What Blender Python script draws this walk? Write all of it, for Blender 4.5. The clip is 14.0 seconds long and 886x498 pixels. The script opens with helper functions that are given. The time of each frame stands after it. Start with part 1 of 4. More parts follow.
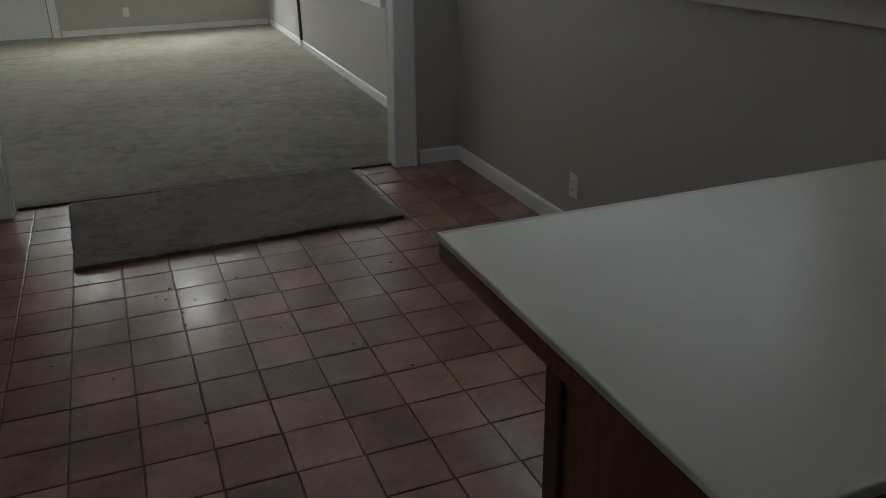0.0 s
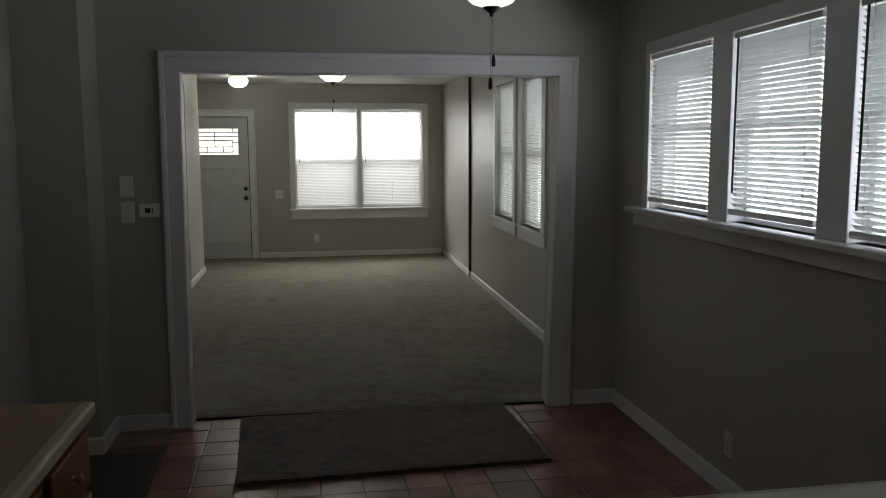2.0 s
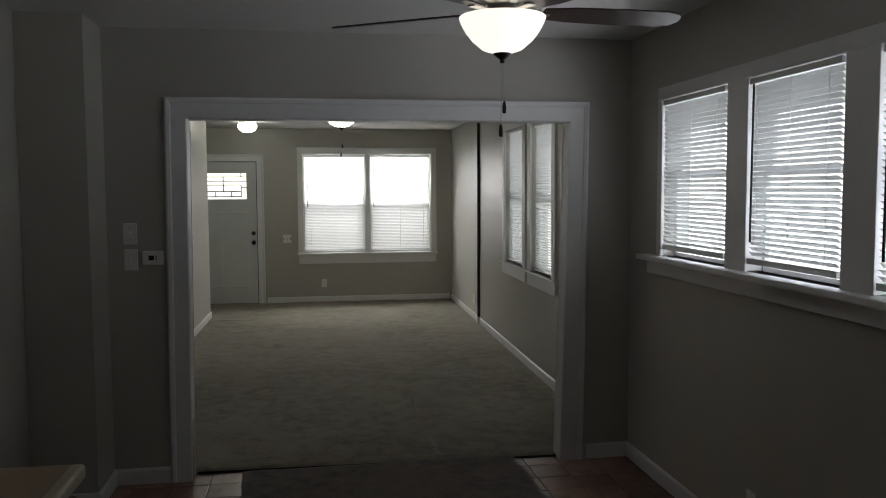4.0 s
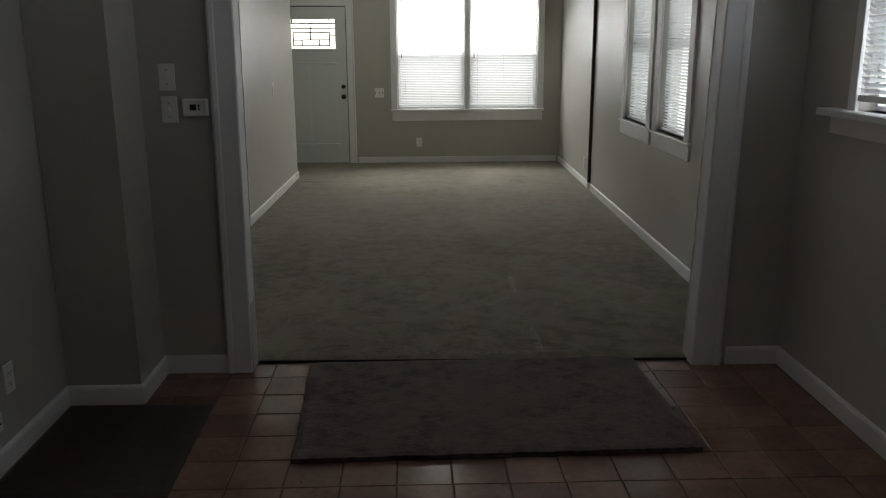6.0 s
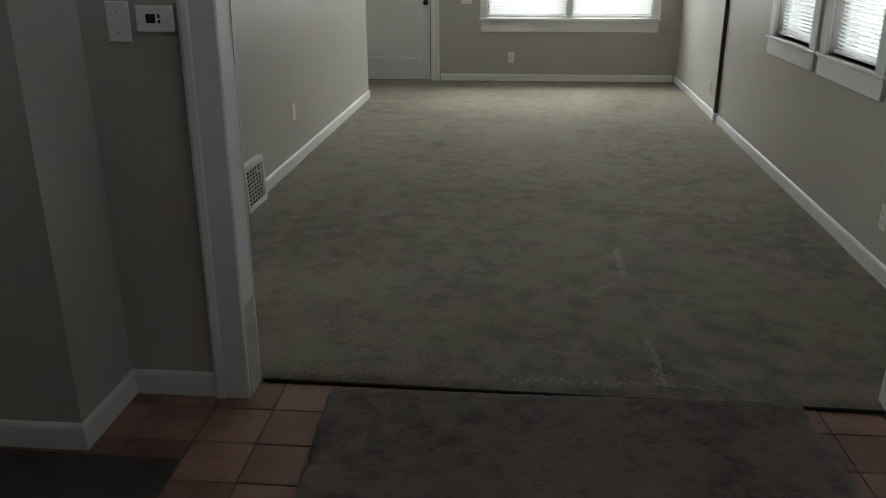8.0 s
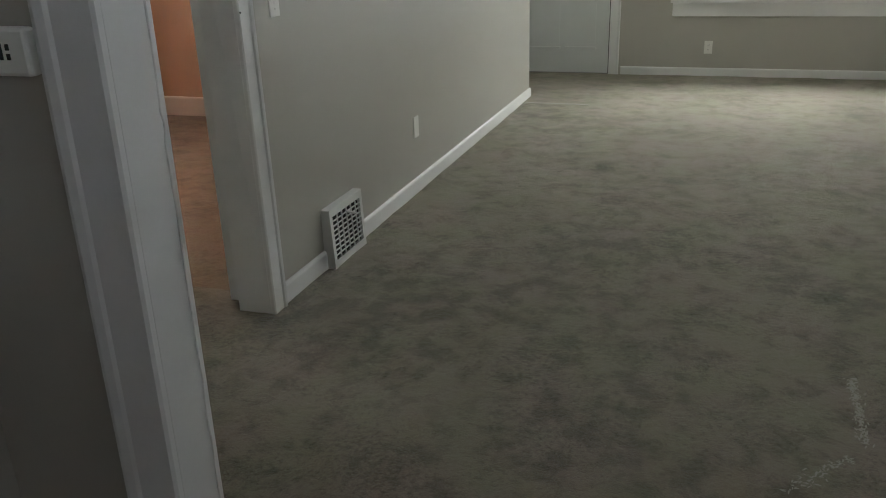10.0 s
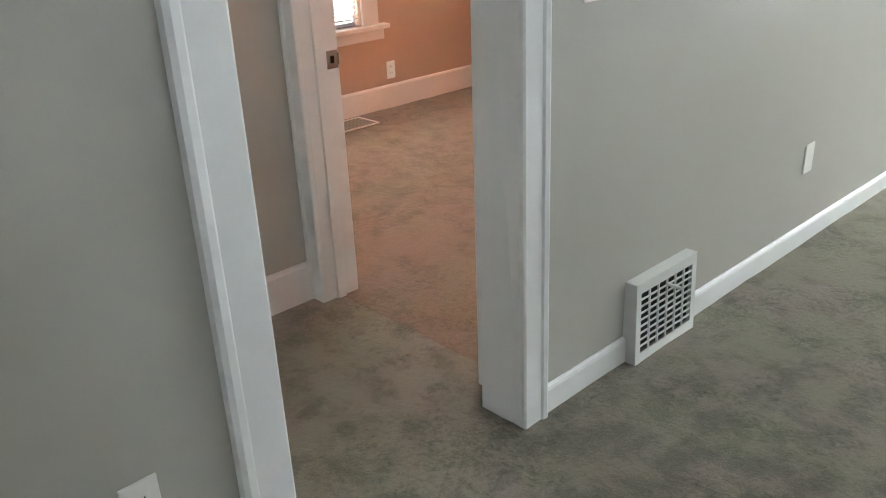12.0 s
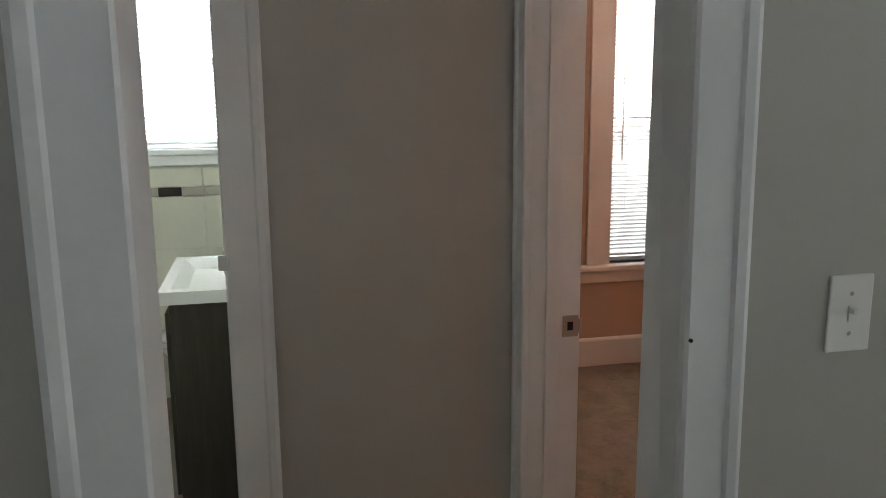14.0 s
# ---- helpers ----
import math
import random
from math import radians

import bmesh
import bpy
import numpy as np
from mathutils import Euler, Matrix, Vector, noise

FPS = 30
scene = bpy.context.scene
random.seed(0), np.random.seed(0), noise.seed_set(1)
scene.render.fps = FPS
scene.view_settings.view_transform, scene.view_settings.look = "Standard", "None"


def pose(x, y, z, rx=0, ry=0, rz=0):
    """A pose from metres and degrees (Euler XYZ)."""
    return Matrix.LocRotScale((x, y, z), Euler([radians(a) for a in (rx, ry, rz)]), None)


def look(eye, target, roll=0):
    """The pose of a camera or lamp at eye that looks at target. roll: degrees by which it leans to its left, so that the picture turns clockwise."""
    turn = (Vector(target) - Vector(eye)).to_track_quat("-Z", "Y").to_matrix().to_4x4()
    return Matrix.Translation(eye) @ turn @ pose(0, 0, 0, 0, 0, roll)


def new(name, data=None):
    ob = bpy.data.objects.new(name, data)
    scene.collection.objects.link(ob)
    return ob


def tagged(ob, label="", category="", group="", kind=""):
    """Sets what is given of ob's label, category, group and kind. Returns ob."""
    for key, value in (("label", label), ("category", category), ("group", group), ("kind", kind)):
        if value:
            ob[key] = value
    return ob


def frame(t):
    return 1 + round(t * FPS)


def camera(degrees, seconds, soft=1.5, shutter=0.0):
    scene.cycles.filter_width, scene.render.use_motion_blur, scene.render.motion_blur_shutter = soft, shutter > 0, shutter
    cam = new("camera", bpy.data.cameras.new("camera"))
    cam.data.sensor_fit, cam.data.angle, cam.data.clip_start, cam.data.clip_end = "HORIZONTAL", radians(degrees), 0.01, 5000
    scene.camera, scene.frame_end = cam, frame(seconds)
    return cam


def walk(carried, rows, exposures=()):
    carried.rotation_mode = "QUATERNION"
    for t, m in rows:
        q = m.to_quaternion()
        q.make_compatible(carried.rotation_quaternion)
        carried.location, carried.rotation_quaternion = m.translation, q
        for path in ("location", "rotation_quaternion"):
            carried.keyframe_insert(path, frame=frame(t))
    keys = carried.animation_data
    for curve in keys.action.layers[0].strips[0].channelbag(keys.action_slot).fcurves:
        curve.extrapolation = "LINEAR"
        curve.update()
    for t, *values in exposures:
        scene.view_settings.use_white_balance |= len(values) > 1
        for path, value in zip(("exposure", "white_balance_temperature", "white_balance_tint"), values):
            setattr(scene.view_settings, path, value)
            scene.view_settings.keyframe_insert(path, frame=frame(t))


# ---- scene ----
cam = camera(57.1, 14.0, soft=1.0)
PATH = [
    (0, (-0.337, -4.586, 1.458), (0.327, -2.864, 0.686), -1.2),
    (0.5, (-0.352, -4.641, 1.502), (0.049, -2.795, 0.845), 0.5),
    (1, (-0.336, -4.675, 1.549), (0.008, -2.75, 1.128), 0.3),
    (1.5, (-0.322, -4.694, 1.576), (0.006, -2.744, 1.277), 0.0),
    (2, (-0.312, -4.703, 1.588), (0.017, -2.746, 1.34), -0.3),
    (2.5, (-0.312, -4.712, 1.608), (0.02, -2.747, 1.44), -0.3),
    (2.7, (-0.308, -4.716, 1.615), (0.025, -2.748, 1.481), -0.3),
    (4.8, (-0.29, -4.322, 1.577), (0.008, -2.352, 1.404), -0.4),
    (5, (-0.271, -4.218, 1.556), (0.026, -2.258, 1.293), -0.3),
    (5.5, (-0.194, -3.958, 1.534), (0.041, -2.001, 1.197), 0.0),
    (6, (-0.186, -3.675, 1.498), (-0.128, -1.734, 1.019), -0.3),
    (6.5, (-0.214, -3.333, 1.482), (-0.157, -1.401, 0.968), -0.9),
    (7, (-0.153, -3.037, 1.45), (-0.098, -1.128, 0.856), -1.1),
    (7.5, (-0.11, -2.739, 1.447), (-0.13, -0.854, 0.778), -1.1),
    (7.7, (-0.116, -2.598, 1.434), (-0.193, -0.719, 0.754), -0.6),
    (9.8, (-0.083, -1.176, 1.425), (-0.648, 0.603, 0.708), -2.1),
    (10, (-0.089, -1.05, 1.411), (-0.687, 0.712, 0.677), -1.9),
    (10.5, (-0.098, -0.734, 1.42), (-0.994, 0.885, 0.662), -3.1),
    (11, (-0.252, -0.441, 1.413), (-1.319, 1.051, 0.616), -1.4),
    (11.5, (-0.388, -0.2, 1.425), (-1.519, 1.229, 0.603), -1.0),
    (12, (-0.449, 0.056, 1.387), (-1.778, 1.31, 0.575), -2.3),
    (12.5, (-0.509, 0.289, 1.418), (-1.948, 1.423, 0.617), -2.0),
    (13, (-0.616, 0.469, 1.458), (-2.253, 1.492, 0.937), -2.2),
    (13.5, (-0.666, 0.662, 1.476), (-2.464, 1.429, 1.055), -2.5),
    (14, (-0.651, 0.896, 1.503), (-2.572, 1.304, 1.126), -0.5),
]
EXPOSURE = [(0.0, 1.15, 6150, 7), (0.5, 0.66, 6600, 8), (1.0, 0.12, 6500, 9), (1.5, -0.03, 6500, 9), (2.5, -0.02, 6600, 10), (5.0, 0.03, 6500, 10), (6.0, 0.26, 6500, 9), (6.5, 0.26, 6500, 8),
            (7.7, 0.8, 6350, 6), (9.8, 1.08, 6300, 6), (10.5, 1.67, 6300, 6), (11.0, 2.4, 6050, 7), (12.5, 2.42, 5950, 6), (13.0, 1.93, 5950, 6), (13.5, 1.48, 5980, 7), (14.0, 1.02, 6150, 8)]
walk(cam, [(t, look(eye, target, roll)) for t, eye, target, roll in PATH], EXPOSURE)

# ---- light and exposure ----
world = bpy.data.worlds.new("overcast")
scene.world = world
world.use_nodes = True
wn, wl = world.node_tree.nodes, world.node_tree.links
sky = wn.new("ShaderNodeTexSky")
sky.sky_type = "NISHITA"
sky.sun_disc = False
sky.sun_elevation, sky.sun_rotation = radians(38), radians(30)
wl.new(sky.outputs[0], wn["Background"].inputs[0])
wn["Background"].inputs[1].default_value = 0.08
sun = new("sun", bpy.data.lights.new("sun", "SUN"))
sun.data.energy, sun.data.angle, sun.data.color = 0.7, radians(12), (1.0, 0.96, 0.9)
sun.matrix_world = look((4, 14, 11), (0, 2, 0))


def window_light(name, at, to, w, h, watts, colour):
    """Sky light that stands in a window's opening, outside the glass."""
    d = bpy.data.lights.new(name, "AREA")
    d.shape, d.size, d.size_y, d.energy, d.color = "RECTANGLE", w, h, watts, colour
    ob = new(name, d)
    ob.matrix_world = look(at, to)
    return ob


DAY = (1.0, 0.985, 0.975)
window_light("window_light", (0.46, 7.40, 1.80), (0.46, 0, 1.80), 1.95, 0.78, 62, DAY)
window_light("window_light", (0.46, 7.40, 1.05), (0.46, 0, 1.05), 1.95, 0.70, 3.3, (1.0, 0.93, 0.93))
window_light("window_light", (1.92, 1.95, 1.4), (0, 2.0, 1.4), 0.75, 1.7, 10.5, DAY)
window_light("window_light", (1.94, 2.97, 1.4), (0, 3.02, 1.4), 0.85, 1.7, 10.5, DAY)
window_light("window_light", (1.78, -1.35, 1.52), (0, -1.35, 1.52), 3.7, 0.86, 44, (0.90, 0.92, 1.0))
window_light("window_light", (-4.88, 3.03, 1.73), (0, 3.03, 1.73), 0.85, 0.70, 64, (1.0, 0.89, 0.80))
window_light("window_light", (-4.88, 3.03, 0.95), (0, 3.03, 0.95), 0.85, 0.78, 1.3, (1.0, 0.94, 0.92))
window_light("window_light", (-5.15, 0.30, 1.66), (0, 0.30, 1.66), 0.85, 0.85, 60, DAY)
window_light("window_light", (-1.535, 7.4, 1.67), (-1.535, 0, 1.67), 0.6, 0.4, 0.9, DAY)


# ---- materials ----
def nodes(name):
    m = bpy.data.materials.new(name)
    m.use_nodes = True
    return m, m.node_tree.nodes, m.node_tree.links, m.node_tree.nodes["Principled BSDF"]


def noise_tex(n, l, scale, detail=4.0, rough=0.6, stretch=None):
    geo = n.new("ShaderNodeNewGeometry")
    tex = n.new("ShaderNodeTexNoise")
    tex.inputs["Scale"].default_value = scale
    tex.inputs["Detail"].default_value = detail
    tex.inputs["Roughness"].default_value = rough
    if stretch:
        mp = n.new("ShaderNodeMapping")
        mp.inputs["Scale"].default_value = stretch
        l.new(geo.outputs["Position"], mp.inputs[0])
        l.new(mp.outputs[0], tex.inputs["Vector"])
    else:
        l.new(geo.outputs["Position"], tex.inputs["Vector"])
    return tex


def surf(name, col, rough=0.5, var=0.12, scale=3.0, fine=60.0, bump=0.05, bdist=0.002, metal=0.0, per_object=0.0, stretch=None,
         rvar=0.08, coat=0.0):
    """Painted or plain surface: two scales of tone, uneven gloss and fine relief."""
    m, n, l, p = nodes(name)
    big, small = noise_tex(n, l, scale, 5, 0.6, stretch), noise_tex(n, l, fine, 3, 0.6, stretch)
    add = n.new("ShaderNodeMath")
    add.operation = "MULTIPLY_ADD"
    l.new(small.outputs[0], add.inputs[0])
    add.inputs[1].default_value = 0.45
    l.new(big.outputs[0], add.inputs[2])
    val = n.new("ShaderNodeMapRange")
    val.inputs[1].default_value, val.inputs[2].default_value = 0.35, 1.1
    val.inputs[3].default_value, val.inputs[4].default_value = 1 - var, 1 + var
    l.new(add.outputs[0], val.inputs[0])
    hsv = n.new("ShaderNodeHueSaturation")
    hsv.inputs["Color"].default_value = (*col, 1)
    out = val.outputs[0]
    if per_object:
        info = n.new("ShaderNodeObjectInfo")
        r = n.new("ShaderNodeMapRange")
        r.inputs[3].default_value, r.inputs[4].default_value = 1 - per_object, 1 + per_object
        l.new(info.outputs["Random"], r.inputs[0])
        mul = n.new("ShaderNodeMath")
        mul.operation = "MULTIPLY"
        l.new(out, mul.inputs[0]), l.new(r.outputs[0], mul.inputs[1])
        out = mul.outputs[0]
    l.new(out, hsv.inputs["Value"])
    l.new(hsv.outputs[0], p.inputs["Base Color"])
    rr = n.new("ShaderNodeMapRange")
    rr.inputs[3].default_value, rr.inputs[4].default_value = max(0.03, rough - rvar), min(1, rough + rvar)
    l.new(big.outputs[0], rr.inputs[0])
    l.new(rr.outputs[0], p.inputs["Roughness"])
    p.inputs["Metallic"].default_value = metal
    p.inputs["Coat Weight"].default_value = coat
    if bump:
        b = n.new("ShaderNodeBump")
        b.inputs["Strength"].default_value, b.inputs["Distance"].default_value = bump, bdist
        l.new(add.outputs[0], b.inputs["Height"])
        l.new(b.outputs[0], p.inputs["Normal"])
    return m


def wood(name, dark, light, rough=0.4, axis=2):
    m, n, l, p = nodes(name)
    st = [22.0, 22.0, 22.0]
    st[axis] = 1.6
    tex = noise_tex(n, l, 2.2, 6, 0.65, tuple(st))
    ramp = n.new("ShaderNodeValToRGB")
    ramp.color_ramp.elements[0].position, ramp.color_ramp.elements[0].color = 0.3, (*dark, 1)
    ramp.color_ramp.elements[1].position, ramp.color_ramp.elements[1].color = 0.72, (*light, 1)
    l.new(tex.outputs[0], ramp.inputs[0])
    l.new(ramp.outputs[0], p.inputs["Base Color"])
    p.inputs["Roughness"].default_value = rough
    b = n.new("ShaderNodeBump")
    b.inputs["Strength"].default_value, b.inputs["Distance"].default_value = 0.15, 0.001
    l.new(tex.outputs[0], b.inputs["Height"]), l.new(b.outputs[0], p.inputs["Normal"])
    return m


def carpet_mat(name, dark, light, patch=2.6):
    """Cut pile: tufts, trodden patches with the shading of their lay put into the colour, faint soiling."""
    m, n, l, p = nodes(name)
    lay_shade = noise_tex(n, l, patch * 3.6, 8, 0.66)
    soil = noise_tex(n, l, 0.9, 4, 0.55)
    tuft = noise_tex(n, l, 210, 3, 0.8)
    mix = n.new("ShaderNodeMath")
    mix.operation = "MULTIPLY_ADD"
    l.new(tuft.outputs[0], mix.inputs[0])
    mix.inputs[1].default_value = 0.42
    l.new(lay_shade.outputs[0], mix.inputs[2])
    mix2 = n.new("ShaderNodeMath")
    mix2.operation = "MULTIPLY_ADD"
    l.new(soil.outputs[0], mix2.inputs[0])
    mix2.inputs[1].default_value = 0.5
    l.new(mix.outputs[0], mix2.inputs[2])
    ramp = n.new("ShaderNodeValToRGB")
    ramp.color_ramp.elements[0].position, ramp.color_ramp.elements[0].color = 0.82, (*dark, 1)
    ramp.color_ramp.elements[1].position, ramp.color_ramp.elements[1].color = 1.12, (*light, 1)
    l.new(mix2.outputs[0], ramp.inputs[0])
    # slow drift between greener and pinker pile
    drift = noise_tex(n, l, 3.1, 4, 0.6)
    hue = n.new("ShaderNodeValToRGB")
    hue.color_ramp.elements[0].position, hue.color_ramp.elements[0].color = 0.38, (0.98, 1.0, 0.89, 1)
    hue.color_ramp.elements[1].position, hue.color_ramp.elements[1].color = 0.62, (1.06, 0.96, 0.98, 1)
    l.new(drift.outputs[0], hue.inputs[0])
    tint = n.new("ShaderNodeMix")
    tint.data_type, tint.blend_type = "RGBA", "MULTIPLY"
    tint.inputs[0].default_value = 1.0
    l.new(ramp.outputs[0], tint.inputs[6]), l.new(hue.outputs[0], tint.inputs[7])
    # flattened tufts: small dark flecks that gather in trodden places
    fleck, gather = noise_tex(n, l, 60, 5, 0.8), noise_tex(n, l, 2.6, 4, 0.6)
    both = n.new("ShaderNodeMath")
    both.operation = "MULTIPLY_ADD"
    l.new(gather.outputs[0], both.inputs[0])
    both.inputs[1].default_value = 0.7
    l.new(fleck.outputs[0], both.inputs[2])
    dim = n.new("ShaderNodeMapRange")
    dim.inputs[1].default_value, dim.inputs[2].default_value = 0.875, 1.05
    dim.inputs[3].default_value, dim.inputs[4].default_value = 1.03, 0.56
    l.new(both.outputs[0], dim.inputs[0])
    worn = n.new("ShaderNodeHueSaturation")
    l.new(tint.outputs[2], worn.inputs["Color"]), l.new(dim.outputs[0], worn.inputs["Value"])
    l.new(worn.outputs[0], p.inputs["Base Color"])
    p.inputs["Roughness"].default_value = 0.95
    p.inputs["Sheen Weight"].default_value = 0.25
    p.inputs["Sheen Roughness"].default_value = 0.5
    p.inputs["Specular IOR Level"].default_value = 0.1
    b = n.new("ShaderNodeBump")
    b.inputs["Strength"].default_value, b.inputs["Distance"].default_value = 0.9, 0.006
    clump = noise_tex(n, l, 55, 5, 0.75)
    high = n.new("ShaderNodeMath")
    high.operation = "MULTIPLY_ADD"
    l.new(clump.outputs[0], high.inputs[0])
    high.inputs[1].default_value = 1.2
    l.new(mix.outputs[0], high.inputs[2])
    l.new(high.outputs[0], b.inputs["Height"]), l.new(b.outputs[0], p.inputs["Normal"])
    return m


def glowing(name, col, strength, base=(0.8, 0.78, 0.7)):
    m, n, l, p = nodes(name)
    p.inputs["Base Color"].default_value = (*base, 1)
    p.inputs["Roughness"].default_value = 0.3
    p.inputs["Emission Color"].default_value = (*col, 1)
    p.inputs["Emission Strength"].default_value = strength
    return m


def slat_mat(name, through_light):
    """White plastic slats, which let some light through."""
    m, n, l, p = nodes(name)
    p.inputs["Base Color"].default_value = (0.78, 0.79, 0.78, 1)
    p.inputs["Roughness"].default_value = 0.45
    tr = n.new("ShaderNodeBsdfTranslucent")
    tr.inputs["Color"].default_value = (0.8, 0.82, 0.84, 1)
    mx = n.new("ShaderNodeMixShader")
    mx.inputs[0].default_value = through_light
    l.new(p.outputs[0], mx.inputs[1]), l.new(tr.outputs[0], mx.inputs[2])
    l.new(mx.outputs[0], n["Material Output"].inputs[0])
    return m


def glass_mat():
    m, n, l, p = nodes("window_glass")
    p.inputs["Base Color"].default_value = (0.95, 0.98, 0.97, 1)
    p.inputs["Transmission Weight"].default_value = 1.0
    p.inputs["Roughness"].default_value = 0.02
    p.inputs["IOR"].default_value = 1.45
    return m


GREIGE = surf("wall_paint_greige", (0.47, 0.455, 0.410), 0.40, 0.05, 1.2, 180, 0.06, 0.0015)
PEACH = surf("wall_paint_peach", (0.50, 0.303, 0.205), 0.5, 0.05, 1.2, 180, 0.06, 0.0015)
BATHWALL = surf("wall_paint_pale_green", (0.62, 0.64, 0.56), 0.45, 0.04, 1.2, 180, 0.05, 0.0015)
CEILING = surf("ceiling_paint", (0.66, 0.65, 0.63), 0.7, 0.05, 1.5, 120, 0.12, 0.002)
TRIM = surf("trim_paint_white", (0.78, 0.78, 0.775), 0.48, 0.045, 2.5, 90, 0.05, 0.0015)
# White trim whose pink tint stands for the bedroom's warm light
TRIM_WARM_LIT = surf("trim_paint_white_warm_lit", (0.76, 0.64, 0.57), 0.38, 0.05, 2.5, 90, 0.05, 0.0015)
VINYL = surf("sash_vinyl", (0.75, 0.76, 0.76), 0.4, 0.03, 3, 60, 0.02)
DOORPAINT = surf("door_paint_white", (0.68, 0.70, 0.69), 0.35, 0.035, 1.5, 120, 0.03)
TILE = surf("terracotta_tile", (0.260, 0.154, 0.118), 0.19, 0.42, 5.0, 38, 0.2, 0.002, per_object=0.2, rvar=0.14)
GROUT = surf("dark_grout", (0.075, 0.050, 0.041), 0.85, 0.3, 9, 150, 0.5, 0.003)
CARPET = carpet_mat("carpet_taupe", (0.143, 0.132, 0.103), (0.238, 0.221, 0.174))
# The same taupe carpet with warm light off the peach walls in its colour
CARPET_BOUNCE = carpet_mat("carpet_taupe_peach_bounce", (0.141, 0.100, 0.069), (0.225, 0.163, 0.115))
MATPILE = carpet_mat("carpet_remnant", (0.050, 0.039, 0.034), (0.130, 0.102, 0.089), 3.6)
DARKMAT = surf("doormat_charcoal", (0.058, 0.047, 0.041), 0.95, 0.3, 8, 220, 0.7, 0.003)
LAMINATE = surf("laminate_offwhite", (0.75, 0.72, 0.615), 0.34, 0.05, 2.2, 140, 0.03, 0.001, rvar=0.1)
CREAM = surf("laminate_cream", (0.52, 0.455, 0.34), 0.3, 0.12, 6, 120, 0.03, 0.001)
TAN = surf("laminate_tan", (0.36, 0.265, 0.165), 0.35, 0.1, 3, 120, 0.03, 0.001)
BRASS = surf("aged_brass", (0.42, 0.30, 0.17), 0.3, 0.15, 30, 200, 0.02, metal=1.0)
OAK = wood("cabinet_oak", (0.138, 0.050, 0.023), (0.242, 0.098, 0.044), 0.36)
OAKDARK = wood("cabinet_oak_edge", (0.085, 0.035, 0.02), (0.15, 0.065, 0.035), 0.45, 1)
CHROME = surf("brushed_nickel", (0.42, 0.40, 0.37), 0.3, 0.1, 20, 200, 0.02, metal=1.0)
BLACKMETAL = surf("dark_bronze", (0.03, 0.027, 0.025), 0.4, 0.15, 20, 100, 0.02, metal=0.6)
BLADE = wood("fan_blade_walnut", (0.025, 0.018, 0.015), (0.05, 0.035, 0.028), 0.35, 0)
PLASTIC = surf("switch_plastic", (0.84, 0.83, 0.79), 0.35, 0.03, 10, 80, 0.0)
SCREEN = surf("dark_display", (0.03, 0.035, 0.03), 0.2, 0.05, 10, 80, 0.0)
VENTWHITE = surf("vent_enamel", (0.72, 0.72, 0.70), 0.4, 0.04, 8, 80, 0.03)
# Near-black that stands for the shade in holes and gaps
VOID = surf("void_shade", (0.012, 0.012, 0.012), 0.9, 0.1, 8, 80, 0.0)
POST = surf("post_dark_paint", (0.035, 0.032, 0.03), 0.5, 0.2, 8, 80, 0.1)
PORCELAIN = surf("porcelain", (0.8, 0.81, 0.8), 0.12, 0.02, 3, 60, 0.0, coat=0.3)
ESPRESSO = wood("vanity_espresso", (0.040, 0.036, 0.027), (0.070, 0.063, 0.047), 0.4)
APPLIANCE = surf("appliance_enamel", (0.76, 0.77, 0.77), 0.25, 0.02, 3, 60, 0.0)
BATHTILE = surf("bath_tile_ivory", (0.64, 0.63, 0.54), 0.22, 0.05, 5, 80, 0.02, per_object=0.04)
MOSAIC_DARK = surf("mosaic_dark", (0.04, 0.035, 0.03), 0.2, 0.2, 9, 80, 0.0)
MOSAIC_PALE = surf("mosaic_pale", (0.42, 0.38, 0.33), 0.2, 0.2, 9, 80, 0.0)
PLANK = wood("bath_floor_plank", (0.09, 0.07, 0.055), (0.20, 0.165, 0.135), 0.45, 0)
ENTRY = surf("entry_strip_pale", (0.32, 0.305, 0.265), 0.55, 0.25, 5, 60, 0.1, stretch=(1, 5, 1))
GROUND = surf("lawn", (0.09, 0.11, 0.05), 0.95, 0.3, 0.6, 20, 0.5, 0.02)
SLAT, SLAT_WIDE, GLASS = slat_mat("blind_plastic", 0.25), slat_mat("blind_plastic_wide", 0.03), glass_mat()
BOWL = glowing("lit_frosted_bowl", (1.0, 0.94, 0.84), 1.1)
BOWL_HIGH = glowing("lit_white_bowl", (1.0, 0.96, 0.88), 4.5)
DOME = glowing("lit_white_dome", (0.98, 1.0, 0.90), 16.0)
LINT = surf("pale_lint", (0.42, 0.40, 0.35), 0.95, 0.1, 20, 200, 0.2)
CRUMB = surf("crumbs_dark", (0.03, 0.022, 0.018), 0.9, 0.2, 20, 200, 0.2)


# ---- building helpers ----
def link(name, bm, mat, parent=None, label="", smooth=False):
    me = bpy.data.meshes.new(name)
    bmesh.ops.recalc_face_normals(bm, faces=bm.faces)
    bm.to_mesh(me)
    bm.free()
    me.materials.append(mat)
    if smooth:
        for f in me.polygons:
            f.use_smooth = True
    ob = new(name, me)
    if parent:
        ob.parent = parent
    if label:
        tagged(ob, label)
    return ob


def part(name, bm, mat, parent, label="", smooth=False):
    return link(name, bm, mat, parent, label, smooth)


def thing(name, label, category, group="", kind="", m=None):
    ob = new(name)
    ob.empty_display_size = 0.1
    if m is not None:
        ob.matrix_world = m
    return tagged(ob, label, category, group, kind)


